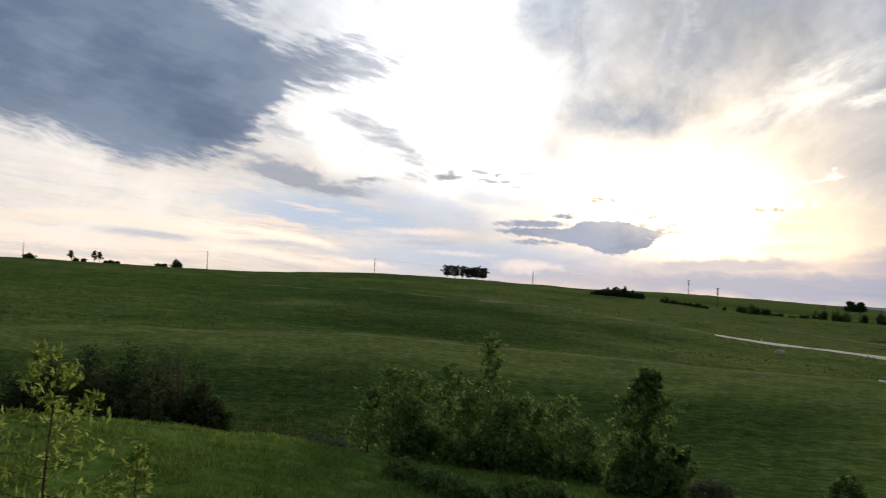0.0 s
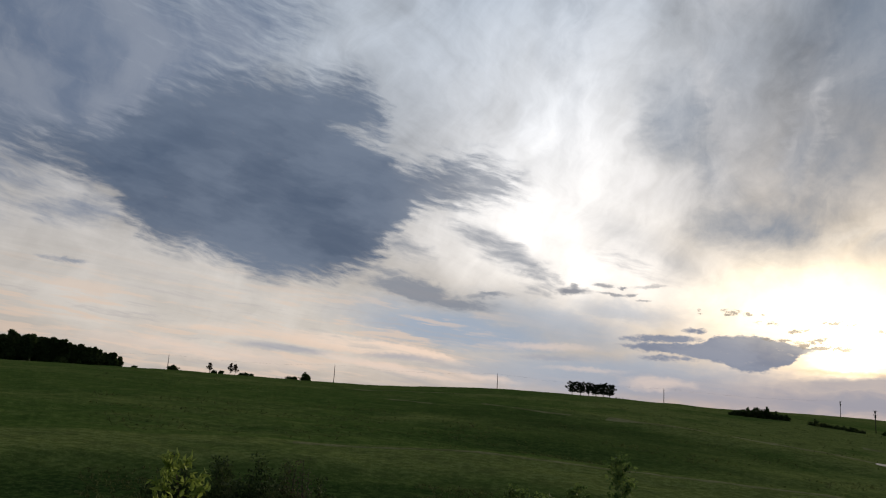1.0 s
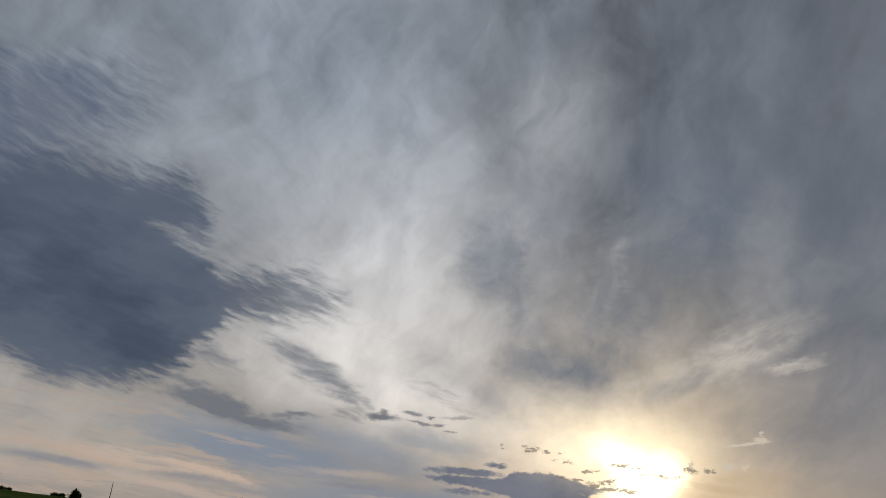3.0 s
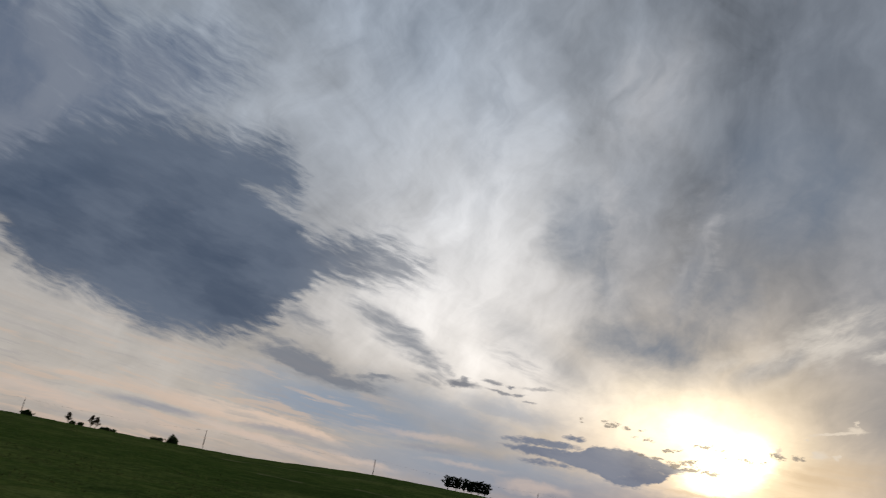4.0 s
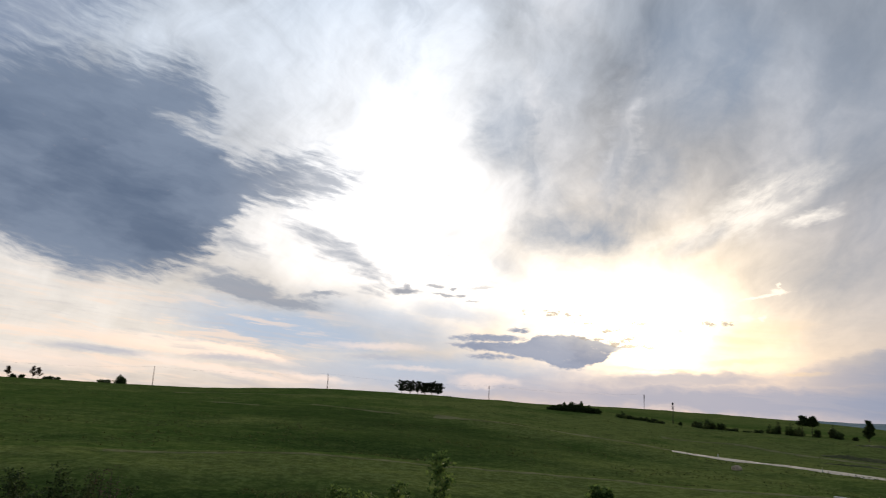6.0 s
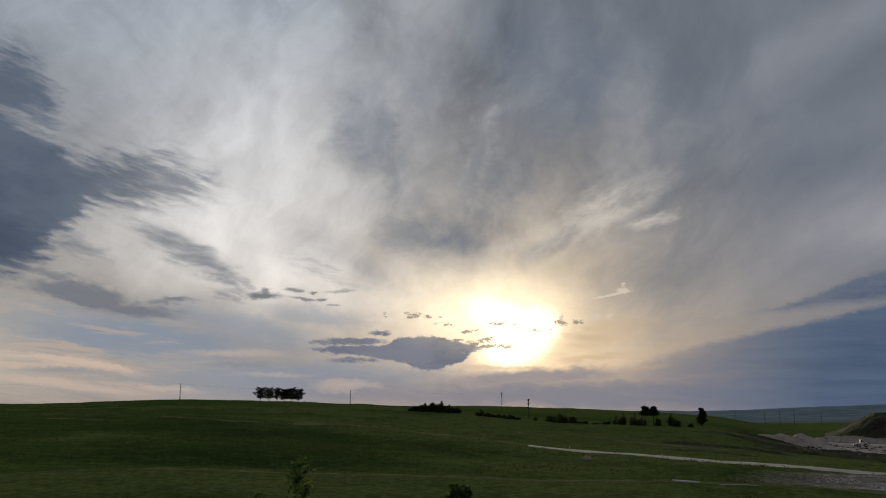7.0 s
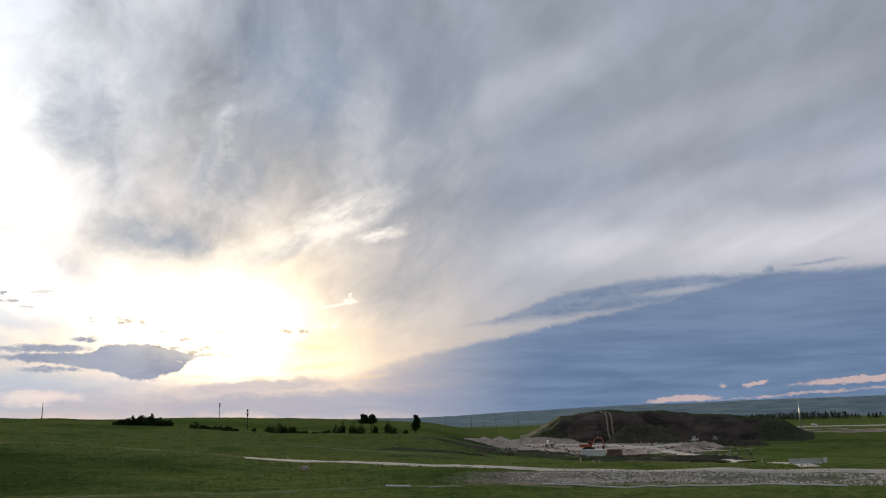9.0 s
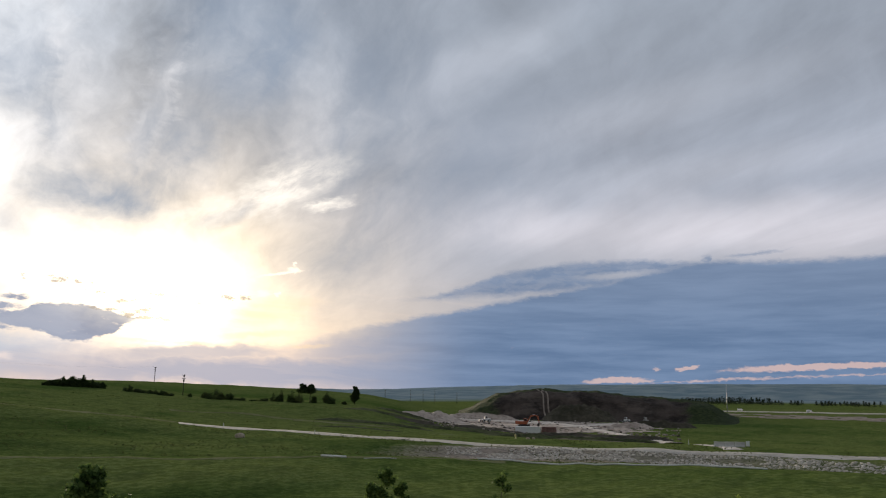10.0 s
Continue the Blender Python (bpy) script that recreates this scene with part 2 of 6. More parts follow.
    # the heavy cloud, lit from behind: its outline, its blue hood, its combed tip
    hood = n.most([n.patch(soft, -41, 20.5, 15, 6.5, 14, 0.6, 1.0), n.patch(soft, -29, 25, 8, 3.4, 24, 0.8, 0.75), n.patch(soft, -34, 18, 5, 4.5, 0, 0.7, 0.95), n.patch(soft, -52, 15, 14, 6, 0, 0.6, 0.7), n.patch(torn, -36.8, 10.9, 3.6, 1.0, 6, 0.8, 0.6),
                   n.patch(crisp, -37, 7.35, 1.5, 0.22, 0, 0.6, 0.6)])
    hood = n.ramp(n.math("ADD", hood, n.math("MULTIPLY", feather, n.ramp(hood, 0.0, 0.4, 0.0, 1.2))), 0.02, 0.95, 0.0, 0.92)
    col = n.mix(hood, col, n.mix(n.ramp(smoke, 0.36, 0.62), (0.098, 0.132, 0.200), (0.170, 0.198, 0.255)))
    big = n.between(torn, (-45, 0), ((-45, 16), (-36, 16.5), (-33.5, 18.6), (-30, 21.0), (-26, 22.2), (-21.8, 22.7), (-18.6, 23.0), (-16.4, 21.9), (-15.0, 19.8), (-13.8, 17.9), (-12, 17.2), (-9, 17.4), (-6.5, 17.4), (-4.8, 16.4), (-3.2, 15.2), (0, 14)),
                    ((-45, 15), (-36, 13), (-33.6, 11.0), (-31.6, 9.4), (-28.5, 9.0), (-25.5, 8.4), (-23, 8.0), (-19.7, 7.9), (-17, 8.7), (-15, 9.9), (-13.6, 11.6), (-12.2, 13.3), (-10, 14.1), (-6.8, 14.4), (-3.2, 15.2), (0, 16)), 3.0, 2.0, 30.0)
    big = n.math("MULTIPLY", big, n.math("SUBTRACT", 1.0, n.patch(torn, -15.4, 18.6, 3.0, 0.9, -14, 0.9, 0.6)))
    big = n.ramp(n.math("ADD", big, n.math("MULTIPLY", n.math("MULTIPLY", feather, n.ramp(az, -28, -10, 1.6, 2.1)), n.math("MULTIPLY", n.ramp(big, 0.0, 0.45), n.ramp(big, 0.7, 1.0, 1.0, 0.1)))), 0.06, 0.95, 0.0, n.ramp(az, -16, -4, 0.96, 0.62))
    ripple = n.noise(n.vec("MULTIPLY", torn, (1, 2.0, 1)), 0.10, 4.0, 0.5)
    big_col = n.mix(n.ramp(n.math("ADD", ripple, n.math("MULTIPLY", feather, 0.18)), 0.34, 0.66), (0.056, 0.080, 0.126), (0.108, 0.137, 0.190))
    col = n.mix(big, col, n.mix(n.ramp(el, 14, 23, 0.0, 0.5), big_col, (0.138, 0.170, 0.226)))
    # ragged shreds under the cloud, and the long slanting smears
    mid = n.most([n.patch(torn, -12.9, 10.8, 2.4, 0.7, -16, 0.9, 0.55), n.patch(torn, -14.6, 8.9, 2.6, 0.4, -10, 0.9, 0.6), n.patch(torn, -12.2, 7.5, 3.4, 0.8, -5, 0.6, 1.1), n.patch(torn, -9.0, 6.9, 3.2, 0.6, -6, 0.7, 1.0),
                  n.patch(torn, -6.2, 7.5, 1.6, 0.22, 3, 0.7, 0.7), n.patch(soft, -5.4, 10.9, 3.8, 1.0, -24, 0.9, 0.85), n.patch(torn, -2.6, 9.4, 2.4, 0.6, -32, 0.9, 0.7), n.patch(torn, -2.2, 8.2, 1.9, 0.5, -4, 0.8, 0.45),
                  n.patch(soft, 5, 9.9, 3.4, 0.7, -25, 0.9, 0.35)])
    mid = n.ramp(n.math("ADD", mid, n.math("MULTIPLY", feather, n.ramp(mid, 0.0, 0.4, 0.0, 1.4))), 0.0, 1.0, 0.0, 0.8)
    col = n.mix(mid, col, (0.150, 0.170, 0.210))
    chips = n.most([n.patch(crisp, 0.2, 8.0, 1.3, 0.26, 2, 0.5, 0.9), n.patch(crisp, 0.3, 8.25, 0.45, 0.24, 0, 0.5, 0.8), n.patch(crisp, 2.6, 8.5, 0.7, 0.11, 2, 0.6, 0.75), n.patch(crisp, 4.0, 8.35, 0.4, 0.08, 0, 0.6, 0.8), n.patch(crisp, 3.2, 7.85, 1.0, 0.11, -8, 0.6, 0.75),
                    n.patch(crisp, 4.6, 7.8, 0.5, 0.09, 0, 0.6, 0.75), n.patch(crisp, 6.0, 8.5, 1.0, 0.12, 4, 0.7, 0.5), n.patch(crisp, 5.6, 7.45, 0.5, 0.08, 0, 0.6, 0.6)])
    col = n.mix(chips, col, (0.155, 0.165, 0.195))
    flock = n.noise(n.vec("MULTIPLY", p, (1, 1.6, 1)), 1.7, 5.0, 0.65)
    raft = n.most([n.between(crisp, (2, 20), ((2, 3.8), (4.3, 4.25), (7, 4.4), (9.4, 4.45), (10.4, 4.95), (12.4, 5.15), (14.2, 4.95), (15.4, 4.6), (16.9, 4.2), (20, 2.4)),
                             ((2, 4.6), (4.3, 4.0), (7, 3.65), (9.4, 3.35), (10.6, 3.1), (11.7, 2.75), (13.2, 2.6), (14.8, 3.0), (16.6, 4.0), (20, 5)), 0.24, 0.28, 8.0),
                   n.patch(crisp, 6.6, 4.7, 2.5, 0.26, 1, 0.6, 0.9), n.patch(crisp, 9.2, 5.3, 0.9, 0.22, 0, 0.6, 0.85), n.patch(crisp, 7.4, 3.3, 2.6, 0.22, 0, 0.8, 0.6)])
    raft = n.ramp(n.math("ADD", raft, n.math("MULTIPLY", n.math("ADD", feather, centred(flock, 0.8)), n.ramp(raft, 0.0, 0.3, 0.0, 1.5))), 0.12, 0.85, 0.0, 0.94)
    col = n.mix(raft, col, n.mix(n.ramp(n.math("ADD", ripple, n.math("MULTIPLY", feather, 0.3)), 0.38, 0.62), (0.132, 0.155, 0.215), (0.19, 0.21, 0.265)))
    # the sun's own disc of light, blurred by the sheet
    core = n.math("MULTIPLY", n.most([n.patch(crisp, 19.8, 4.9, 2.3, 1.4, 25, 0.8, 1.0), n.patch(crisp, 18.6, 6.3, 2.2, 1.0, -20, 0.9, 0.6)]), 1.9)
    halo = n.math("MULTIPLY", n.patch(torn, 16.6, 7.0, 5.6, 2.4, -8, 0.8, 0.75), n.ramp(fine, 0.3, 0.7, 0.8, 1.2))
    col = lit((1.0, 0.87, 0.58), core, 2.0)
    col = lit((0.55, 0.44, 0.25), halo)
    gold = n.most([n.patch(torn, 25.2, 5.0, 3.4, 0.9, 14, 0.9, 0.6), n.patch(crisp, 24.6, 3.4, 2.6, 0.22, 4, 0.8, 0.5), n.patch(crisp, 29.0, 2.6, 1.1, 0.16, 6, 0.6, 0.7), n.patch(crisp, 18.6, 2.75, 2.6, 0.14, -2, 0.8, 0.6)])
    col = n.mix(n.math("MULTIPLY", gold, n.ramp(strata, 0.3, 0.6, 0.5, 1.0)), col, (0.62, 0.45, 0.27))
    # torn scraps of low cloud before and around the sun
    scraps = n.most([n.patch(crisp, 11.7, 6.7, 0.6, 0.24, -10, 0.6, 0.9), n.patch(crisp, 12.6, 6.6, 0.3, 0.14, 0, 0.6, 0.7), n.patch(crisp, 14.0, 6.0, 1.0, 0.15, -3, 0.6, 0.8), n.patch(crisp, 13.9, 6.6, 0.4, 0.12, 0, 0.6, 0.7), n.patch(crisp, 15.8, 5.5, 0.9, 0.12, 6, 0.5, 0.8),
                     n.patch(crisp, 17.4, 4.5, 2.0, 0.34, -6, 0.6, 1.0), n.patch(crisp, 17.4, 5.0, 0.7, 0.14, 5, 0.5, 0.75), n.patch(crisp, 20.6, 5.45, 1.7, 0.17, 0, 0.5, 0.75), n.patch(crisp, 18.2, 6.1, 0.9, 0.2, 5, 0.5, 0.85),
                     n.patch(crisp, 19.4, 6.0, 0.5, 0.1, 0, 0.5, 0.6), n.patch(crisp, 9.4, 6.7, 0.3, 0.2, 0, 0.5, 0.7), n.patch(crisp, 22.9, 6.0, 0.5, 0.3, 20, 0.5, 0.8), n.patch(crisp, 24.2, 6.1, 0.4, 0.2, 20, 0.5, 0.6), n.patch(crisp, 14.6, 4.9, 1.2, 0.12, 0, 0.6, 0.7)])
    col = n.mix(n.ramp(n.math("MULTIPLY", scraps, n.ramp(flock, 0.38, 0.62, 0.2, 1.35)), 0.2, 0.85, 0.0, 0.85), col, (0.28, 0.24, 0.20))
    bright = n.most([n.patch(crisp, 26.5, 8.05, 1.5, 0.11, 8, 0.5, 0.9), n.patch(crisp, 27.5, 8.3, 0.5, 0.2, 0, 0.5, 0.9), n.patch(crisp, 27.5, 8.75, 0.12, 0.18, 0, 0.5, 0.8), n.patch(crisp, 25.4, 6.5, 0.5, 0.22, 10, 0.6, 0.9), n.patch(crisp, 24.6, 7.4, 0.2, 0.12, 0, 0.5, 0.7),
                     n.patch(crisp, 26.4, 6.4, 0.22, 0.18, 0, 0.5, 0.8), n.patch(crisp, 23.1, 6.4, 0.25, 0.26, 0, 0.6, 0.8)])
    col = n.mix(bright, col, (0.72, 0.62, 0.50))
    # the long slate-blue bank, with a frayed strip along its upper edge
    main = n.between(crisp, (18, 118), ((18, 1.6), (24.6, 2.6), (29.5, 3.3), (31.2, 3.7), (37.0, 4.95), (41, 5.7), (44, 6.35), (48.3, 7.05), (51, 7.6), (54.5, 8.3), (58.7, 9.0), (64.3, 8.85), (70, 8.75), (90, 8.6), (118, 8)),
                     ((18, -9), (118, -9)), 0.3, 0.3, 30.0)
    main = n.math("MULTIPLY", main, n.ramp(az, 24, 42, 0.0, 0.97))
    ledge = n.between(crisp, (34, 74), ((34, 6.0), (38.8, 6.75), (41, 7.5), (43.2, 8.25), (46.7, 8.8), (50.5, 9.25), (54.7, 9.15), (58.7, 9.0), (74, 8.8)),
                      ((34, 6.4), (38.8, 6.5), (41, 6.65), (44, 6.8), (48, 6.95), (52, 7.2), (58, 7.6), (74, 8.0)), 0.26, 0.4, 12.0)
    ledge = n.math("MULTIPLY", ledge, n.ramp(n.noise(n.vec("MULTIPLY", torn, (1, 4, 1)), 0.5, 5.0, 0.6), 0.34, 0.66, 1.0, 0.72))
    bank = n.most([main, n.math("MULTIPLY", ledge, 0.92), n.patch(crisp, 38.9, 6.55, 1.6, 0.12, 3, 0.7, 0.5), n.patch(crisp, 58.6, 9.2, 0.25, 0.3, 0, 0.6, 0.7), n.patch(crisp, 62, 9.5, 1.6, 0.12, 4, 0.7, 0.5)])
    bank = n.math("MULTIPLY", bank, n.math("SUBTRACT", 1.0, n.most([n.patch(crisp, 52.2, 8.25, 2.6, 0.24, 3, 0.7, 0.85), n.patch(crisp, 45, 6.6, 5, 0.2, 9, 0.9, 0.3)])))
    layer = n.noise(n.vec("MULTIPLY", bend(p, 1, 2, 0.2, 3.0, 0.5), (0.6, 6.0, 1)), 0.16, 6.0, 0.6)
    bank_col = n.mix(n.ramp(layer, 0.3, 0.7), (0.056, 0.094, 0.165), (0.090, 0.134, 0.215))
    bank_col = n.mix(n.ramp(el, 2.0, 8.5, 0.0, 0.38), bank_col, (0.122, 0.150, 0.205))
    col = n.mix(bank, col, n.mix(n.ramp(az, 46, 28, 0.0, 0.6), bank_col, (0.165, 0.195, 0.262)))
    sills = n.most([n.patch(crisp, 66.0, 1.55, 6.0, 0.22, 3, 0.5, 0.95), n.patch(crisp, 57.0, 1.4, 0.8, 0.17, 5, 0.4, 0.85), n.patch(crisp, 52.2, 0.42, 2.4, 0.24, 2, 0.35, 0.85), n.patch(crisp, 54.6, 1.3, 0.3, 0.13, 0, 0.5, 0.5),
                        n.patch(crisp, 60, 0.62, 6, 0.1, 3, 0.7, 0.55), n.patch(crisp, 67, 0.92, 6, 0.08, 2, 0.7, 0.5), n.patch(crisp, 54.6, 1.25, 0.3, 0.12, 0, 0.5, 0.6)])
    col = n.mix(n.ramp(n.math("ADD", sills, centred(flock, 1.1)), 0.12, 0.8, 0.0, 0.8), col, (0.345, 0.255, 0.240))
    # the sky opposite the sun is already dusky
    col = n.mix(n.ramp(d, 45, 105, 1.0, 0.45), (0.0, 0.0, 0.0), col)
    out = n.node("ShaderNodeBackground")
    n.put(out.inputs["Color"], col)
    out.inputs["Strength"].default_value = 1.0
    n.put(n.node("ShaderNodeOutputWorld").inputs["Surface"], out.outputs[0])
    scene.world = world
    world.cycles.sampling_method = "MANUAL"
    world.cycles.sample_map_resolution = 512


build_sky()
sun = new("sun", bpy.data.lights.new("sun", "SUN"))
sun.data.energy, sun.data.angle, sun.data.color = 1.5, radians(12), (1.0, 0.82, 0.6)
sun.matrix_world = look(way_to(SUN_AZ, SUN_EL) * 300, (0, 0, 0))

# ---- materials ----
def surface(name, rough=0.9, spec=0.2):
    """A new principled material: its net, its shader and its object coordinates."""
    m = bpy.data.materials.new(name)
    m.use_nodes = True
    n = Net(m.node_tree)
    shader = m.node_tree.nodes["Principled BSDF"]
    shader.inputs["Roughness"].default_value = rough
    shader.inputs["Specular IOR Level"].default_value = spec
    return m, n, shader, n.node("ShaderNodeTexCoord").outputs["Object"]


def bump(n, shader, height, strength, distance):
    b = n.node("ShaderNodeBump")
    b.inputs["Strength"].default_value, b.inputs["Distance"].default_value = strength, distance
    n.put(b.inputs["Height"], height)
    n.put(shader.inputs["Normal"], b.outputs[0])


def mottled(name, dark, light, scale, rough=0.9, spec=0.2, relief=0.02, fine=9.0, metal=0.0):
    """Two colours mixed at a broad and a fine scale, with relief."""
    m, n, shader, at = surface(name, rough, spec)
    broad = n.noise(at, scale, 4.0, 0.6)
    grain = n.noise(at, scale * fine, 4.0, 0.65)
    mixed = n.math("ADD", n.math("MULTIPLY", broad, 0.6), n.math("MULTIPLY", grain, 0.4))
    n.put(shader.inputs["Base Color"], n.mix(n.ramp(mixed, 0.36, 0.64), dark, light))
    shader.inputs["Metallic"].default_value = metal
    if relief:
        bump(n, shader, mixed, 0.8, relief)
    return m


def leafy(name, dark, light, through_light=0.25):
    """Leaves: each one of its own shade, a little light passing through."""
    m, n, shader, at = surface(name, 0.7, 0.1)
    island = n.node("ShaderNodeNewGeometry").outputs["Random Per Island"]
    clump = n.noise(at, 0.9, 2.0, 0.5)
    shade = n.math("ADD", n.math("MULTIPLY", island, 0.55), n.math("MULTIPLY", clump, 0.6))
    tint = n.mix(n.ramp(shade, 0.25, 0.85), dark, light)
    n.put(shader.inputs["Base Color"], tint)
    glow = n.node("ShaderNodeBsdfTranslucent")
    n.put(glow.inputs["Color"], tint)
    both = n.node("ShaderNodeMixShader")
    both.inputs[0].default_value = through_light
    n.put(both.inputs[1], shader.outputs[0]), n.put(both.inputs[2], glow.outputs[0])
    n.put(m.node_tree.nodes["Material Output"].inputs["Surface"], both.outputs[0])
    return m


def meadow():
    """Rough grassland: lush and dry patches, wind-combed tussocks, and drier grass where the attribute 'dry' says."""
    m, n, shader, at = surface("meadow_grass", 1.0, 0.0)
    dry_at = n.node("ShaderNodeAttribute")
    dry_at.attribute_name = "dry"
    bare_at = n.node("ShaderNodeAttribute")
    bare_at.attribute_name = "bare"
    far_at = n.node("ShaderNodeAttribute")
    far_at.attribute_name = "far"
    level = n.vec("MULTIPLY", at, (1, 1, 0))
    patches = n.noise(level, 0.022, 5.0, 0.6)
    combed = n.noise(n.vec("MULTIPLY", at, (0.6, 1.25, 0)), 0.13, 5.0, 0.62)
    clumps = n.noise(level, 0.22, 5.0, 0.7)
    tussock = n.noise(level, 0.9, 5.0, 0.65)
    blade = n.noise(at, 5.0, 4.0, 0.7)
    lush = n.mix(n.ramp(tussock, 0.42, 0.60), (0.043, 0.083, 0.017), (0.077, 0.134, 0.029))
    lush = n.mix(n.ramp(blade, 0.42, 0.62, 0.0, 0.35), lush, (0.103, 0.164, 0.036))
    lush = n.mix(n.ramp(clumps, 0.40, 0.56, 0.34, 0.0), lush, (0.027, 0.056, 0.013))
    hay = n.mix(n.ramp(tussock, 0.42, 0.60), (0.119, 0.152, 0.041), (0.178, 0.216, 0.068))
    hay = n.mix(n.ramp(clumps, 0.40, 0.52, 0.5, 0.0), hay, (0.073, 0.094, 0.029))
    share = n.total([dry_at.outputs["Fac"], n.ramp(patches, 0.46, 0.62, 0.0, 0.3), n.ramp(combed, 0.48, 0.62, 0.0, 0.28), n.ramp(clumps, 0.52, 0.64, 0.0, 0.25)])
    # grass darkened to paint in the shade of the hollows, by this attribute
    hollow_shade_at = n.node("ShaderNodeAttribute")
    hollow_shade_at.attribute_name = "hollow_shade"
    lush = n.mix(n.math("MULTIPLY", hollow_shade_at.outputs["Fac"], n.ramp(patches, 0.4, 0.6, 1.0, 0.55)), lush, n.mix(n.ramp(tussock, 0.42, 0.60), (0.022, 0.044, 0.012), (0.046, 0.080, 0.021)))
    grass = n.mix(n.math("MINIMUM", n.math("MULTIPLY", share, n.math("SUBTRACT", 1.0, n.math("MULTIPLY", hollow_shade_at.outputs["Fac"], 0.6))), 1.0), lush, hay)
    fresh_at = n.node("ShaderNodeAttribute")
    fresh_at.attribute_name = "fresh"
    grass = n.mix(fresh_at.outputs["Fac"], grass, n.mix(n.ramp(tussock, 0.42, 0.60), (0.066, 0.118, 0.020), (0.112, 0.182, 0.034)))
    speck = n.noise(level, 1.9, 3.0, 0.7)
    grass = n.mix(n.ramp(speck, 0.40, 0.47, 0.18, 0.0), grass, (0.028, 0.045, 0.014))
    grass = n.mix(n.ramp(speck, 0.57, 0.64, 0.0, 0.2), grass, (0.24, 0.25, 0.11))
    soil = n.mix(n.ramp(tussock, 0.3, 0.7), (0.20, 0.165, 0.135), (0.44, 0.375, 0.315))
    grass = n.mix(n.math("MULTIPLY", bare_at.outputs["Fac"], n.ramp(n.math("ADD", tussock, bare_at.outputs["Fac"]), 0.7, 1.2)), grass, soil)
    # blue haze of distance mixed into the far slopes' own colour
    hazed_woods = n.mix(n.ramp(n.noise(level, 0.012, 6.0, 0.62), 0.38, 0.62), (0.165, 0.235, 0.275), (0.270, 0.330, 0.345))
    grass = n.mix(far_at.outputs["Fac"], grass, hazed_woods)
    n.put(shader.inputs["Base Color"], grass)
    bump(n, shader, n.math("ADD", n.math("MULTIPLY", n.math("ADD", combed, clumps), 1.2), n.math("ADD", n.math("MULTIPLY", tussock, 0.6), n.math("MULTIPLY", blade, 0.15))), 0.7, 0.45)
    return m


MEADOW = meadow()
PALE_TRACK = mottled("pale_packed_dirt", (0.60, 0.525, 0.45), (0.82, 0.735, 0.645), 0.2, 0.95, 0.05, 0.03, 11)
DRY_PATH = mottled("dry_trodden_grass", (0.125, 0.135, 0.052), (0.255, 0.245, 0.125), 0.12, 1.0, 0.0, 0.02, 12)
GRAVEL = mottled("gravel_road", (0.43, 0.385, 0.325), (0.62, 0.565, 0.49), 0.25, 0.95, 0.1, 0.02, 14)
PALE_DIRT = mottled("pale_subsoil", (0.27, 0.215, 0.178), (0.62, 0.52, 0.44), 0.06, 0.95, 0.1, 0.25, 9)
RUT_DIRT = mottled("worn_rut_dirt", (0.20, 0.16, 0.13), (0.37, 0.31, 0.255), 0.15, 0.95, 0.1, 0.1, 9)
DARK_DIRT = mottled("dark_topsoil", (0.045, 0.042, 0.028), (0.105, 0.090, 0.066), 0.05, 0.95, 0.1, 0.5, 8)
WEEDY = mottled("weedy_soil", (0.038, 0.046, 0.022), (0.120, 0.125, 0.062), 0.12, 0.98, 0.05, 0.3, 7)
PALE_CONCRETE = mottled("pale_concrete", (0.46, 0.45, 0.42), (0.62, 0.61, 0.58), 0.7, 0.9, 0.2, 0.01)
ROCK = mottled("riprap_rock", (0.26, 0.205, 0.145), (0.60, 0.50, 0.385), 0.6, 0.9, 0.2, 0.03)
WHITE_PLASTIC = mottled("white_plastic", (0.66, 0.64, 0.58), (0.82, 0.80, 0.74), 0.4, 0.6, 0.3, 0.004)
CONCRETE = mottled("concrete", (0.30, 0.29, 0.27), (0.46, 0.45, 0.42), 0.7, 0.9, 0.2, 0.01)
BARK = mottled("bark", (0.035, 0.028, 0.022), (0.10, 0.08, 0.062), 3.0, 0.95, 0.1, 0.02, 6)
POLE_WOOD = mottled("weathered_pole_wood", (0.06, 0.05, 0.042), (0.13, 0.11, 0.095), 1.5, 0.9, 0.1, 0.01)
STEEL = mottled("galvanised_steel", (0.42, 0.43, 0.44), (0.60, 0.61, 0.62), 1.2, 0.45, 0.5, 0.002, 8, 0.7)
IRON = mottled("dark_iron", (0.02, 0.02, 0.02), (0.06, 0.055, 0.05), 1.5, 0.6, 0.4, 0.004)
ORANGE = mottled("orange_machine_paint", (0.30, 0.075, 0.03), (0.42, 0.12, 0.045), 0.8, 0.45, 0.5, 0.003)
WHITE_PAINT = mottled("white_paint", (0.80, 0.80, 0.79), (0.88, 0.88, 0.87), 0.5, 0.5, 0.4, 0.003)
RUST_PAINT = mottled("faded_red_paint", (0.16, 0.09, 0.08), (0.28, 0.17, 0.15), 0.6, 0.8, 0.2, 0.005)
YELLOW = mottled("yellow_paint", (0.62, 0.52, 0.22), (0.76, 0.66, 0.32), 1.0, 0.5, 0.4, 0.002)
GLASS_DARK = mottled("dark_glass", (0.02, 0.025, 0.03), (0.03, 0.035, 0.04), 1.0, 0.08, 0.5, 0.0)
LEAF_PINE = leafy("pine_needles", (0.012, 0.020, 0.010), (0.035, 0.050, 0.022), 0.1)
LEAF_DARK = leafy("dark_leaves", (0.028, 0.048, 0.018), (0.085, 0.125, 0.042), 0.3)
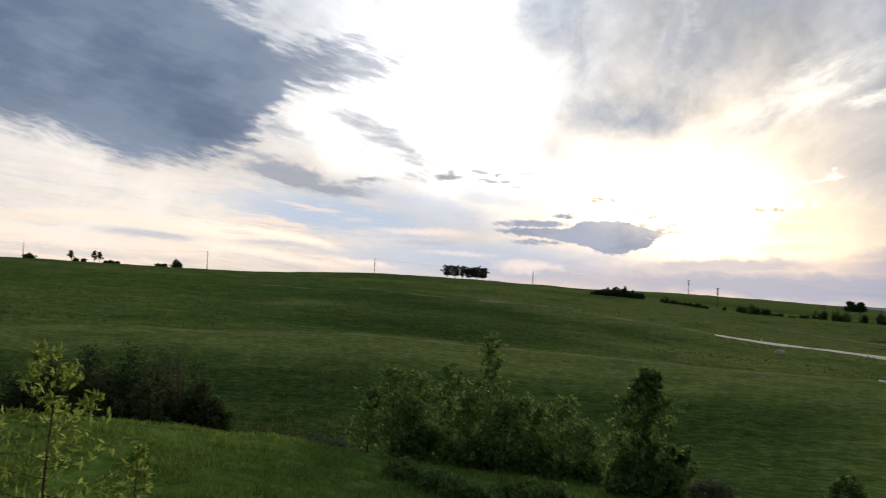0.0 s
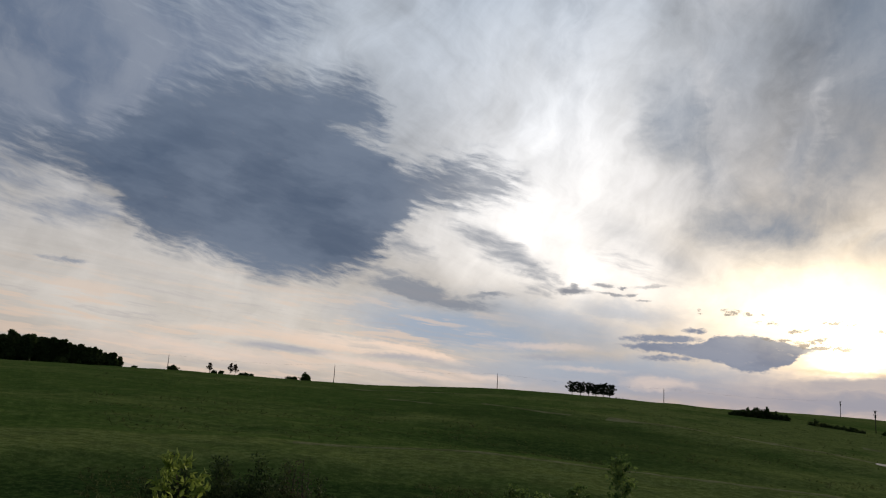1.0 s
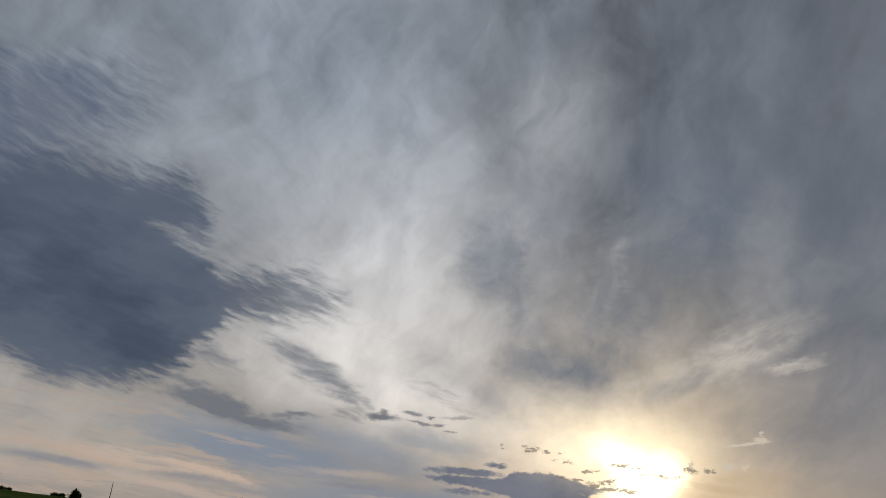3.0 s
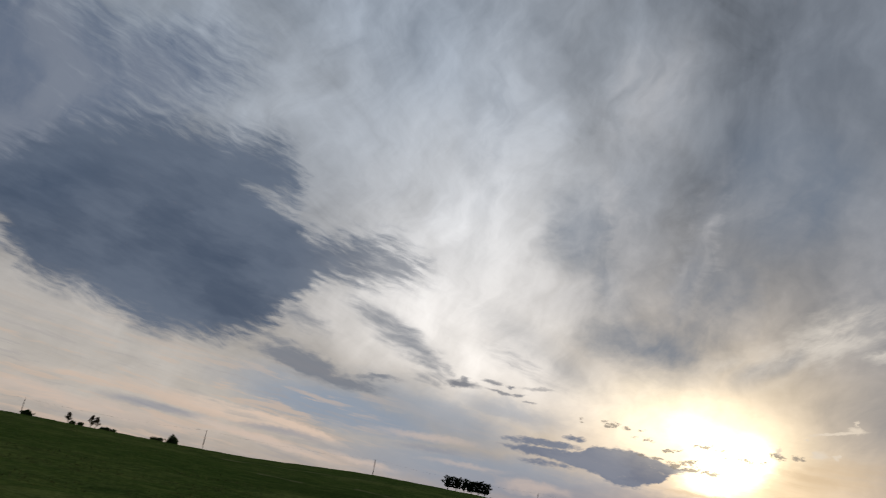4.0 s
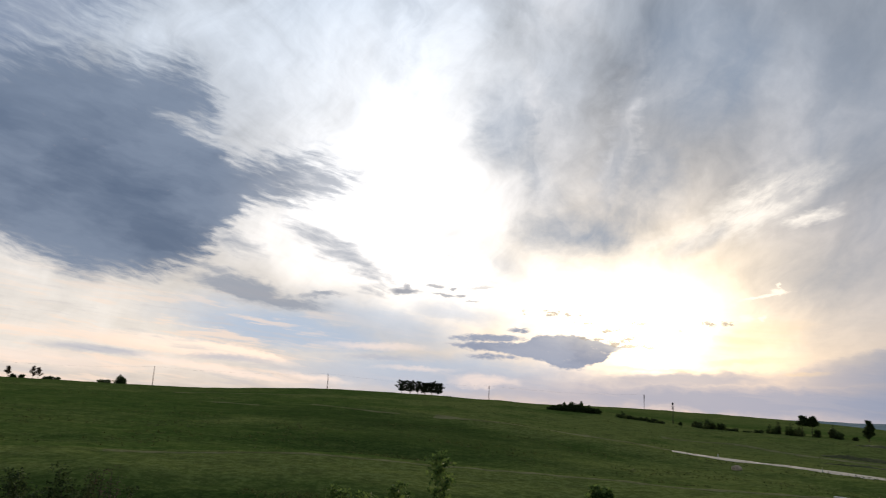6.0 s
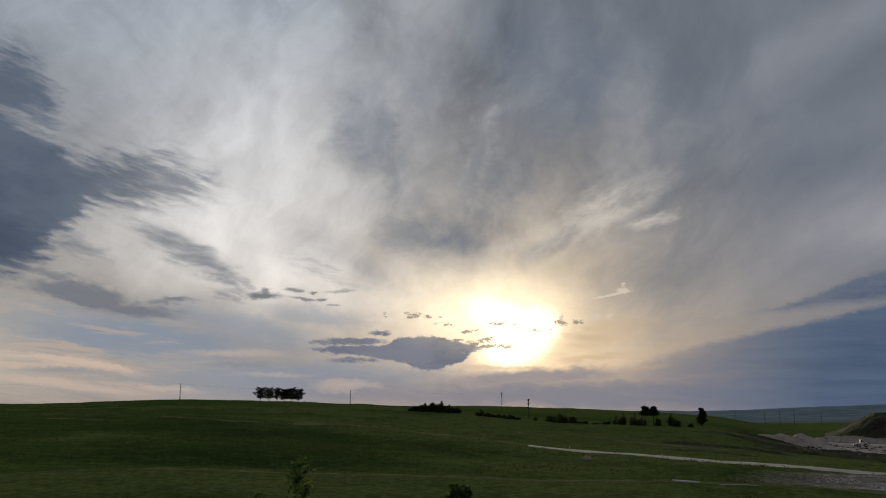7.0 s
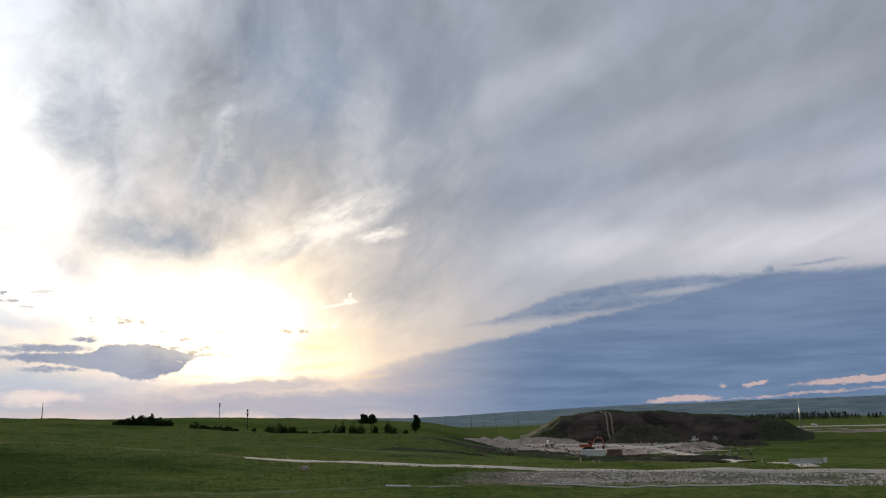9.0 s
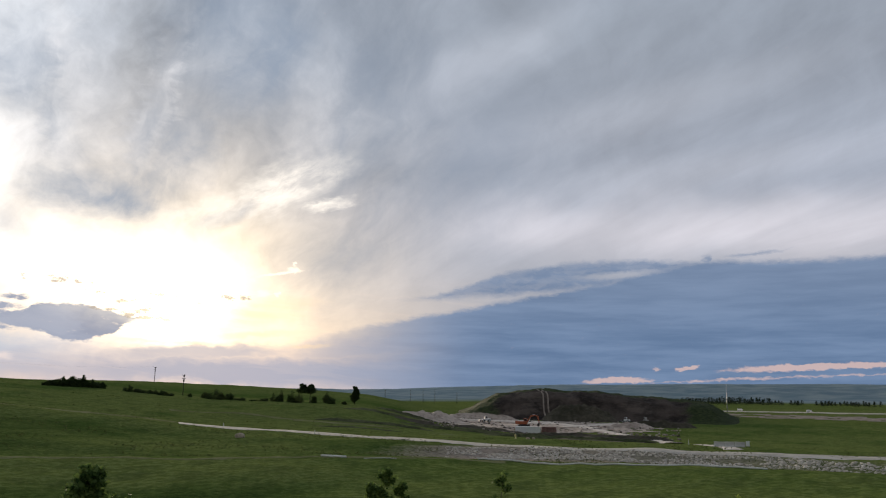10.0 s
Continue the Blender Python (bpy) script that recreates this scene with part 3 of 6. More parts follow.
LEAF_MID = leafy("poplar_leaves", (0.056, 0.104, 0.030), (0.170, 0.245, 0.072), 0.4)
LEAF_LIGHT = leafy("fresh_leaves", (0.125, 0.185, 0.032), (0.36, 0.44, 0.105), 0.4)
LEAF_WILLOW = leafy("silvery_willow_leaves", (0.055, 0.075, 0.045), (0.13, 0.155, 0.10))
LEAF_RUST = leafy("reddish_twigs", (0.07, 0.055, 0.04), (0.13, 0.10, 0.07))
GRASS_BLADE = leafy("grass_blades", (0.088, 0.148, 0.024), (0.165, 0.240, 0.050), 0.35)
LEAF_TUFT = leafy("tussock_blades", (0.050, 0.072, 0.024), (0.135, 0.160, 0.055), 0.3)
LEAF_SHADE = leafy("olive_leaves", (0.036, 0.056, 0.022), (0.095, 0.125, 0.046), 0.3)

# ---- ground ----
def steps(x, xs, ys):
    """Smooth, monotone curve through the knots (xs, ys); x and ys may be arrays (ys: knots first)."""
    xs, ys = np.asarray(xs, float), np.asarray(ys, float)
    h = np.diff(xs).reshape(-1, *[1] * (ys.ndim - 1))
    s = np.diff(ys, axis=0) / h
    m = np.zeros_like(ys)
    same = s[1:] * s[:-1] > 0
    m[1:-1] = np.where(same, 2 * s[1:] * s[:-1] / np.where(same, s[1:] + s[:-1], 1), 0)
    m[0], m[-1] = s[0], s[-1]
    i = np.clip(np.searchsorted(xs, x, side="right") - 1, 0, len(xs) - 2)
    t = ((x - xs[i]) / (xs[i + 1] - xs[i])).reshape(-1, *[1] * (ys.ndim - 1))
    hh = h.reshape(-1)[i].reshape(t.shape)
    return ((2 * t ** 3 - 3 * t ** 2 + 1) * ys[i] + (t ** 3 - 2 * t ** 2 + t) * hh * m[i]
            + (-2 * t ** 3 + 3 * t ** 2) * ys[i + 1] + (t ** 3 - t ** 2) * hh * m[i + 1])


# Heights of the land in metres, ring by ring round the knoll, at these bearings (degrees clockwise from +y)
BEARINGS = (-180, -90, -31, -15, -5, 5, 15, 23, 33, 39, 47, 65, 90, 180)
RINGS = []


def ring(r, *z):
    RINGS.append((r, z))


ring(0.5, *[18.4] * 14)
ring(4, *[17.5] * 14)
ring(12, 18, 16, 14.8, 14.6, 14.4, 14.2, 14.1, 14, 14, 14, 14, 14, 16, 18)
ring(20, 18, 16, 14.7, 14.2, 13.7, 13.2, 13.0, 12.8, 12.7, 12.6, 12.6, 12.6, 15, 18)
ring(30, 18, 16, 14.7, 13.75, 12.95, 12.35, 12.0, 11.8, 11.6, 11.5, 11.4, 11.4, 14, 18)          # brow of the near bank
ring(42, 18, 14, 10.3, 9.8, 9.6, 9.5, 9.4, 9.4, 9.4, 9.5, 9.6, 9.8, 12, 18)                     # gully
ring(62, 18, 14, 9.4, 9.1, 8.9, 8.7, 8.7, 8.8, 8.9, 9.0, 9.0, 9.2, 11, 18)
ring(82, 18, 14, 10.2, 9.9, 9.7, 9.2, 8.9, 8.9, 8.9, 9.0, 9.0, 9.3, 11, 18)
ring(97, 18, 14, 11.9, 11.6, 11.3, 10.4, 9.6, 9.5, 9.4, 9.3, 9.1, 9.5, 10.5, 18)
ring(110, 18, 14, 12.3, 12.0, 11.8, 11.0, 10.1, 9.9, 9.7, 9.5, 9.2, 9.7, 10, 18)                # brow of the long terrace
ring(114, 18, 14.2, 12.3, 11.95, 11.65, 10.75, 9.8, 9.6, 9.4, 9.2, 8.9, 9.4, 9.8, 18)
ring(128, 18, 14.5, 12.1, 11.3, 10.7, 9.4, 8.3, 8.0, 7.7, 7.6, 7.6, 7.9, 9, 18)
ring(150, 18, 15, 13.1, 12.4, 12.0, 10.9, 9.0, 7.4, 6.6, 6.2, 6.1, 6.0, 8, 18)
ring(165, 18, 15.5, 13.7, 12.9, 12.5, 11.2, 9.0, 7.4, 7.0, 6.9, 6.9, 6.9, 8, 18)                # road shelf
ring(182, 18, 16, 14.3, 13.5, 13.1, 11.7, 9.3, 7.7, 7.1, 6.9, 6.9, 6.9, 8, 18)
ring(240, 18, 17, 16.9, 16.2, 16.0, 14.4, 11.2, 8.6, 6.2, 4.6, 3.6, 3.2, 5, 18)
ring(330, 18, 19, 20.3, 19.4, 20.0, 19.0, 15.6, 12.0, 10.2, 3.2, 0.1, 0.4, 3, 18)
ring(420, 18, 20, 22.4, 20.8, 22.9, 21.0, 17.4, 12.4, 9.0, 2.0, 0.1, 0.2, 2, 18)               # crest of the hill
ring(600, 18, 18, 19.5, 18.0, 19, 18.0, 19.1, 16.9, 11.3, 1.0, 0.0, 0.1, 1, 18)
ring(1000, 18, 12, 12, 12, 12, 12, 12, 9, -2, -4, -2, 1, 2, 18)
ring(1700, 18, 5, 0, 0, 0, 0, -5, -10, -14, -13, -9, -5, 0, 18)
ring(2600, 18, 10, -5, -5, -5, -5, -10, -30, -10, 5, 19, 35, 40, 18)                                      # far valley side
ring(3400, 18, 10, -5, -5, -5, -5, -10, -34, -12, 5, 22, 37, 44, 18)
ring(4900, 18, 0, 0, 0, 0, 0, 0, -20, -20, -10, 0, 10, 20, 18)


def swell(x, y, seed, waves, shortest, longest):
    """Irregular rolling of the ground between -1 and 1: many crossing waves."""
    pick = np.random.RandomState(seed)
    out = np.zeros_like(x)
    for _ in range(waves):
        a, length, phase = pick.uniform(0, math.pi), shortest * (longest / shortest) ** pick.uniform(), pick.uniform(0, 6.28)
        out += np.sin((x * math.cos(a) + y * math.sin(a)) * 6.2832 / length + phase) * (length / longest) ** 0.7
    return out / math.sqrt(waves) * 1.6


AZ_GRID = np.unique(np.concatenate([np.arange(-180, -50, 3.0), np.arange(-50, 85, 0.22), np.arange(85, 179, 3.0), [180.0]]))
R_GRID = np.concatenate([[0.002], np.geomspace(0.6, 20, 40)[:-1], np.geomspace(20, 420, 260)[:-1], np.geomspace(420, 4900, 90)])


def upper_brow(deg):
    """Distance of the hill's second brow, which slants down to the road."""
    return 236 - 2.0 * np.clip(deg, -12, 22)


def heights():
    rows = np.array([steps(AZ_GRID, BEARINGS, z) for _, z in RINGS])
    z = steps(np.log(R_GRID + 6), [math.log(r + 6) for r, _ in RINGS], rows)
    a, r = np.meshgrid(np.radians(AZ_GRID), R_GRID)
    x, y = r * np.sin(a), r * np.cos(a)
    near = np.clip((r - 12) / 60, 0, 1)
    deg = np.degrees(a)
    z = z + 1.2 * np.exp(-((r - upper_brow(deg)) / 14) ** 2) * np.clip((deg + 14) / 14, 0, 1) * np.clip((26 - deg) / 8, 0, 1)
    z = z + swell(x, y, 3, 26, 9, 70) * 0.22 * near + swell(x, y, 5, 20, 2.2, 9) * 0.05 * np.clip((r - 8) / 10, 0, 1) * np.clip(2 - r / 150, 0, 1)
    z = z + swell(x, y, 8, 20, 60, 400) * np.clip((r - 800) / 1500, 0, 1) * 1.5
    return x, y, z


GX, GY, GZ = heights()


def bearing(x, y):
    return np.degrees(np.arctan2(x, y)), np.hypot(x, y)


def ground_z(x, y):
    """Height of the ground at (x, y)."""
    a, r = bearing(np.asarray(x, float), np.asarray(y, float))
    i = np.clip(np.searchsorted(R_GRID, r) - 1, 0, len(R_GRID) - 2)
    j = np.clip(np.searchsorted(AZ_GRID, a) - 1, 0, len(AZ_GRID) - 2)
    s = np.clip((r - R_GRID[i]) / (R_GRID[i + 1] - R_GRID[i]), 0, 1)
    t = (a - AZ_GRID[j]) / (AZ_GRID[j + 1] - AZ_GRID[j])
    return (GZ[i, j] * (1 - s) + GZ[i + 1, j] * s) * (1 - t) + (GZ[i, j + 1] * (1 - s) + GZ[i + 1, j + 1] * s) * t


def spot(az, r, sink=0.0):
    """The place on the ground at a bearing and distance."""
    x, y = r * math.sin(radians(az)), r * math.cos(radians(az))
    return Vector((x, y, float(ground_z(x, y)) - sink))


def mesh_from(name, verts, faces, material, smooth=True):
    me = bpy.data.meshes.new(name)
    me.from_pydata([tuple(v) for v in verts], [], faces)
    for m in material if isinstance(material, (list, tuple)) else [material]:
        me.materials.append(m)
    me.shade_smooth() if smooth else me.shade_flat()
    return me


def hump(v, lo, mid, hi):
    return np.clip(np.minimum((v - lo) / (mid - lo), (hi - v) / (hi - mid)), 0, 1)


def build_ground():
    nr, na = GX.shape
    idx = np.arange(nr * na).reshape(nr, na)
    quads = np.stack([idx[:-1, :-1], idx[:-1, 1:], idx[1:, 1:], idx[1:, :-1]], -1).reshape(-1, 4)
    me = bpy.data.meshes.new("ground")
    me.vertices.add(nr * na)
    me.vertices.foreach_set("co", np.stack([GX, GY, GZ], -1).astype(np.float32).ravel())
    me.loops.add(quads.size)
    me.loops.foreach_set("vertex_index", quads.ravel().astype(np.int32))
    me.polygons.add(len(quads))
    me.polygons.foreach_set("loop_start", np.arange(0, quads.size, 4, dtype=np.int32))
    me.update(calc_edges=True)
    me.flip_normals()
    me.shade_smooth()
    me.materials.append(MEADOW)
    a, r = bearing(GX, GY)
    lean = swell(GX, GY, 11, 24, 12, 90)
    # drier grass on the terrace's brow, along the upper brow and in strips across the hill; lush grass below them
    dry = np.where(r < 111, np.clip(1.5 * hump(r, 80, 102, 114), 0, 1), 0) * np.clip(0.95 + 0.3 * lean, 0, 1.2) * np.clip((44 - a) / 16, 0, 1)
    dry = np.maximum(dry, hump(r, 34, 70, 130) * 1.3 * np.clip((a - 24) / 14, 0, 0.75))
    upper = upper_brow(a)
    dry = np.maximum(dry, hump(r, upper - 16, upper + 2, upper + 26) * np.clip(0.8 + 0.4 * lean, 0, 1.1) * np.clip((a + 6) / 10, 0.1, 1) * (a < 40))
    dry = np.maximum(dry, hump(r, upper + 10, upper + 60, upper + 130) * np.clip(0.2 + 0.5 * lean + 0.35 * np.clip((a - 2) / 10, 0, 1), 0, 0.8))
    dry = np.maximum(dry, hump(r, 20, 26, 33) * 0.25)
    dry = np.maximum(dry, hump(r, 155, 180, 210) * np.clip(0.25 + 0.5 * lean, 0, 0.8) * np.clip((4 - a) / 12, 0, 1))
    dry = np.maximum(dry, np.clip((r - 430) / 100, 0, 0.65))
    # hay share rises with bearing, from -4 to 10 degrees
    rightward = np.clip((a + 4) / 14, 0, 1)
    dry = dry + (0.58 + 0.4 * lean) * rightward * np.clip((r - 100) / 30, 0, 1) * np.clip((430 - r) / 60, 0, 1) + 0.25 * rightward * hump(r, 72, 88, 112)
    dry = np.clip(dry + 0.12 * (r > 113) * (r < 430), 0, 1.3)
    dry = np.maximum(dry, 1.3 * hump(r, 222, 232, 246) * hump(a, 20, 25, 36))
    plain = np.clip((a - 36) / 6, 0, 1)
    dry = np.maximum(dry, plain * (0.45 + 0.4 * lean) * hump(r, 170, 300, 1200) * 1.2)
    dry = np.maximum(dry, plain * hump(r, 600, 720, 960) * 1.3)
    # how far the painted haze tint replaces the grass
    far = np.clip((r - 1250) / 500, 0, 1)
    # shade in the gully and the trough between the brows, put into grass colour
    hollow_shade = np.clip(2.2 * hump(r, 33, 58, 93), 0, 1) * np.clip((36 - a) / 10, 0, 1)
    hollow_shade = np.maximum(hollow_shade, np.clip((r - 113) / 6, 0, 1) * np.clip((upper - 10 - r) / 14, 0, 1) * np.clip((a + 16) / 14, 0, 1) * np.clip((44 - a) / 12, 0, 1))
    hollow_shade = np.clip(hollow_shade, 0, 1.0 - 0.5 * np.clip((a - 4) / 12, 0, 1) * (r > 90))
    bare = hump(a, 33, 42, 90) * np.clip(2 * hump(r, 134, 155, 172), 0, 1) + hump(a, 27, 33, 44) * hump(r, 140, 152, 168) * 0.3
    bare = bare + 0.45 * hump(a, 36, 40, 60) * hump(r, 200, 240, 290) * (lean > 0.1)
    # fresh growth on the near bank and on the long field before the road
    fresh = np.clip((33 - r) / 3, 0, 0.5) + 0.15 * np.clip((a - 28) / 10, 0, 1) * hump(r, 60, 95, 118)
    for name, values in (("fresh", fresh), ("dry", dry), ("bare", bare), ("far", far), ("hollow_shade", hollow_shade)):
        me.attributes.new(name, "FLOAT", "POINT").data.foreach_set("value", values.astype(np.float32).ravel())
    return tagged(new("ground", me), "rolling green hillside meadow with drier grass along its brows", "ground", kind="structure")


build_ground()

# ---- builders ----
def part(name, me, parent, label="", at=None):
    """A mesh as one part under a thing or a part."""
    ob = new(name, me)
    ob.parent = parent
    if at is not None:
        ob.matrix_basis = at
    return tagged(ob, label)


def thing(name, where, label, category, group="", turn=0.0):
    ob = new(name)
    ob.empty_display_size = 0.3
    ob.matrix_basis = Matrix.Translation(where) @ pose(0, 0, 0, 0, 0, turn)
    return tagged(ob, label, category, group)


class Shape:
    """Gathers boxes, tubes and rounded blocks into one mesh."""

    def __init__(self):
        self.v, self.f = [], []

    def add(self, verts, faces):
        o = len(self.v)
        self.v += [tuple(p) for p in verts]
        self.f += [tuple(o + i for i in f) for f in faces]
        return self

    def box(self, x0, x1, y0, y1, z0, z1, bevel=0.04, m=None):
        """A box with its edges cut off."""
        b = min(bevel, (x1 - x0) * 0.3, (y1 - y0) * 0.3, (z1 - z0) * 0.3)
        bm = bmesh.new()
        bmesh.ops.create_cube(bm, size=1)
        for v in bm.verts:
            v.co = Vector(((x0 + x1) / 2 + v.co.x * (x1 - x0), (y0 + y1) / 2 + v.co.y * (y1 - y0), (z0 + z1) / 2 + v.co.z * (z1 - z0)))
        bmesh.ops.bevel(bm, geom=list(bm.edges), offset=b, segments=1, affect="EDGES")
        bm.verts.index_update()
        vs = [(m @ v.co) if m else v.co.copy() for v in bm.verts]
        fs = [[v.index for v in f.verts] for f in bm.faces]
        bm.free()
        return self.add(vs, fs)

    def tube(self, points, radii, sides=6):
        """A tapered tube along points, closed at both ends."""
        rings, n = [], len(points)
        for i, p in enumerate(points):
            p = Vector(p)
            d = (Vector(points[min(i + 1, n - 1)]) - Vector(points[max(i - 1, 0)])).normalized()
            a = d.cross(Vector((0.31, 0.95, 0.12)) if abs(d.z) > 0.6 else Vector((0, 0, 1))).normalized()
            b = d.cross(a)
            rings.append([p + (a * math.cos(6.2832 * k / sides) + b * math.sin(6.2832 * k / sides)) * radii[i] for k in range(sides)])
        faces = [[i * sides + k, i * sides + (k + 1) % sides, (i + 1) * sides + (k + 1) % sides, (i + 1) * sides + k] for i in range(n - 1) for k in range(sides)]
        faces += [list(range(sides))[::-1], [(n - 1) * sides + k for k in range(sides)]]
        return self.add([v for r in rings for v in r], faces)

    def prism(self, outline, y0, y1):
        """A side outline in x and z drawn across from y0 to y1."""
        n = len(outline)
        vs = [(x, y0, z) for x, z in outline] + [(x, y1, z) for x, z in outline]
        fs = [list(range(n)), list(range(2 * n - 1, n - 1, -1))] + [[i, n + i, n + (i + 1) % n, (i + 1) % n] for i in range(n)]
        return self.add(vs, fs)

    def mesh(self, name, material, smooth=False):
        return mesh_from(name, self.v, self.f, material, smooth)


def leaves_mesh(name, centres, spread, per, size, material, pick, narrow=0.5, droop=0.3):
    """Leaves in clumps: each a folded pointed blade of its own."""
    c = np.repeat(np.asarray(centres, float), per, axis=0)
    n = len(c)
    sp = np.repeat(np.broadcast_to(np.asarray(spread, float), (len(centres),)), per)
    off = pick.normal(size=(n, 3))
    off /= np.linalg.norm(off, axis=1)[:, None] + 1e-9
    c = c + off * (sp * pick.uniform(0.15, 1, n) ** 0.6)[:, None] * np.array([1, 1, 0.8])
    ax = off * 0.7 + pick.normal(size=(n, 3)) * 0.6 + np.array([0, 0, 0.25 - droop])
    ax /= np.linalg.norm(ax, axis=1)[:, None] + 1e-9
    side = np.cross(ax, pick.normal(size=(n, 3)))
    side /= np.linalg.norm(side, axis=1)[:, None] + 1e-9
    up = np.cross(ax, side)
    s = size * pick.uniform(0.6, 1.35, n)[:, None]
    v = np.stack([c - ax * s * 0.5, c + side * s * narrow * 0.5 + up * s * 0.12, c + ax * s * 0.5, c - side * s * narrow * 0.5 + up * s * 0.12], 1).reshape(-1, 3)
    i = np.arange(n)[:, None] * 4
    tris = np.concatenate([i + [0, 1, 2], i + [0, 2, 3]], 1).reshape(-1, 3)
    me = bpy.data.meshes.new(name)
    me.vertices.add(len(v))
    me.vertices.foreach_set("co", v.astype(np.float32).ravel())
    me.loops.add(tris.size)
    me.loops.foreach_set("vertex_index", tris.ravel().astype(np.int32))
    me.polygons.add(len(tris))
    me.polygons.foreach_set("loop_start", np.arange(0, tris.size, 3, dtype=np.int32))
    me.update(calc_edges=True)
    me.materials.append(material)
    return me


def limbs(pick, height, trunk_r, first, count, reach, rise, taper=0.75, wander=0.05, forks=2, crown=None):
    """A trunk with limbs and forks. Returns its shape and the points along the limbs where leaves sit."""
    shape, tips = Shape(), []
    line = [Vector((0, 0, -0.15))]
    for k in range(1, 7):
        z = height * k / 6
        line.append(Vector((pick.normal() * wander * height * k / 12, pick.normal() * wander * height * k / 12, z)))
    shape.tube(line, [trunk_r * (1 - 0.88 * k / 6) for k in range(7)], 7)
    for i in range(count):
        f = first + (1 - first) * (i + pick.uniform(0, 0.8)) / count
        k = min(int(f * 6), 5)
        base = line[k].lerp(line[k + 1], f * 6 - k)
        a = i * 2.4 + pick.uniform(-0.5, 0.5)
        width = reach * (crown(f) if crown else (1 - taper * (f - first) / (1 - first)))
        span = width * pick.uniform(0.7, 1.2)
        d = Vector((math.cos(a), math.sin(a), rise + pick.uniform(-0.15, 0.2)))
        mid = base + d * span * 0.5 + Vector((0, 0, -0.03 * span))
        end = base + d * span + Vector((0, 0, pick.uniform(0, 0.15) * span))
        r = max(trunk_r * (1 - f) * 0.5, trunk_r * 0.09)
        shape.tube([base, mid, end], [r, r * 0.7, r * 0.25], 4)
        tips += [base.lerp(mid, 0.6), mid, mid.lerp(end, 0.5), end]
        for _ in range(forks):
            s = mid.lerp(end, pick.uniform(0, 0.6))
            e = s + Vector((d.x + pick.normal() * 0.5, d.y + pick.normal() * 0.5, d.z + pick.uniform(-0.1, 0.5))) * span * 0.4
            shape.tube([s, e], [r * 0.45, r * 0.15], 3)
            tips += [s.lerp(e, 0.5), e]
    tips.append(line[-1])
    return shape, tips


def tree(name, where, label, category, leaf, seed, height, trunk_r, first, count, reach, rise, per, size, spread, group="", narrow=0.5, bark=None, forks=2,
         crown=None, taper=0.75, wander=0.05, droop=0.3):
    """A tree or shrub: trunk with limbs, and a crown of single leaves in clumps."""
    pick = np.random.RandomState(seed)
    ob = thing(name, where, label, category, group, turn=seed * 47 % 360)
    shape, tips = limbs(pick, height, trunk_r, first, count, reach, rise, taper, wander, forks, crown)
    part("trunk", shape.mesh("trunk", bark or BARK, True), ob)
    part("crown", leaves_mesh("crown", tips, spread, per, size, leaf, pick, narrow, droop), ob)
    return ob


def shrub(name, where, label, leaf, seed, height, width, stems, per, size, group="", category="shrub", narrow=0.5, bark=None):
    """Many stems from one foot, leaning outward, leafy nearly to the ground."""
    pick = np.random.RandomState(seed)
    ob = thing(name, where, label, category, group)
    shape, tips = Shape(), []
    for i in range(stems):
        a, out = i * 2.4 + pick.uniform(-0.4, 0.4), math.sqrt((i + 0.5) / stems) * width / 2
        h = height * pick.uniform(0.5, 1.08) * (1.0 - 0.55 * (out / (width / 2)) ** 2)
        foot = Vector((math.cos(a) * out * 0.8, math.sin(a) * out * 0.8, -0.15))
        skirt = out * pick.uniform(0.9, 1.35)
        tips += [Vector((math.cos(a + s) * skirt, math.sin(a + s) * skirt, height * pick.uniform(0.02, 0.16))) for s in (-0.25, 0.25)]
        top = Vector((math.cos(a) * out, math.sin(a) * out, h))
        mid = foot.lerp(top, 0.5) + Vector((pick.normal(), pick.normal(), 0)) * 0.05 * height
        shape.tube([foot, mid, top], [0.035 + 0.008 * height, 0.02 + 0.004 * height, 0.01], 4)
        for f in (0.06, 0.22, 0.42, 0.62, 0.78, 0.9, 1.0):
            tips.append(foot.lerp(mid, f * 2) if f < 0.5 else mid.lerp(top, f * 2 - 1))
        for _ in range(2):
            s = mid.lerp(top, pick.uniform(0, 0.7))
            e = s + Vector((math.cos(a) + pick.normal() * 0.7, math.sin(a) + pick.normal() * 0.7, pick.uniform(0.1, 1.0))) * width * 0.13
            shape.tube([s, e], [0.02, 0.008], 3)
            tips.append(e)
    part("stems", shape.mesh("stems", bark or BARK, True), ob)
    part("crown", leaves_mesh("crown", tips, width * 0.10 + 0.055 * height, per, size, leaf, pick, narrow), ob)
    return ob


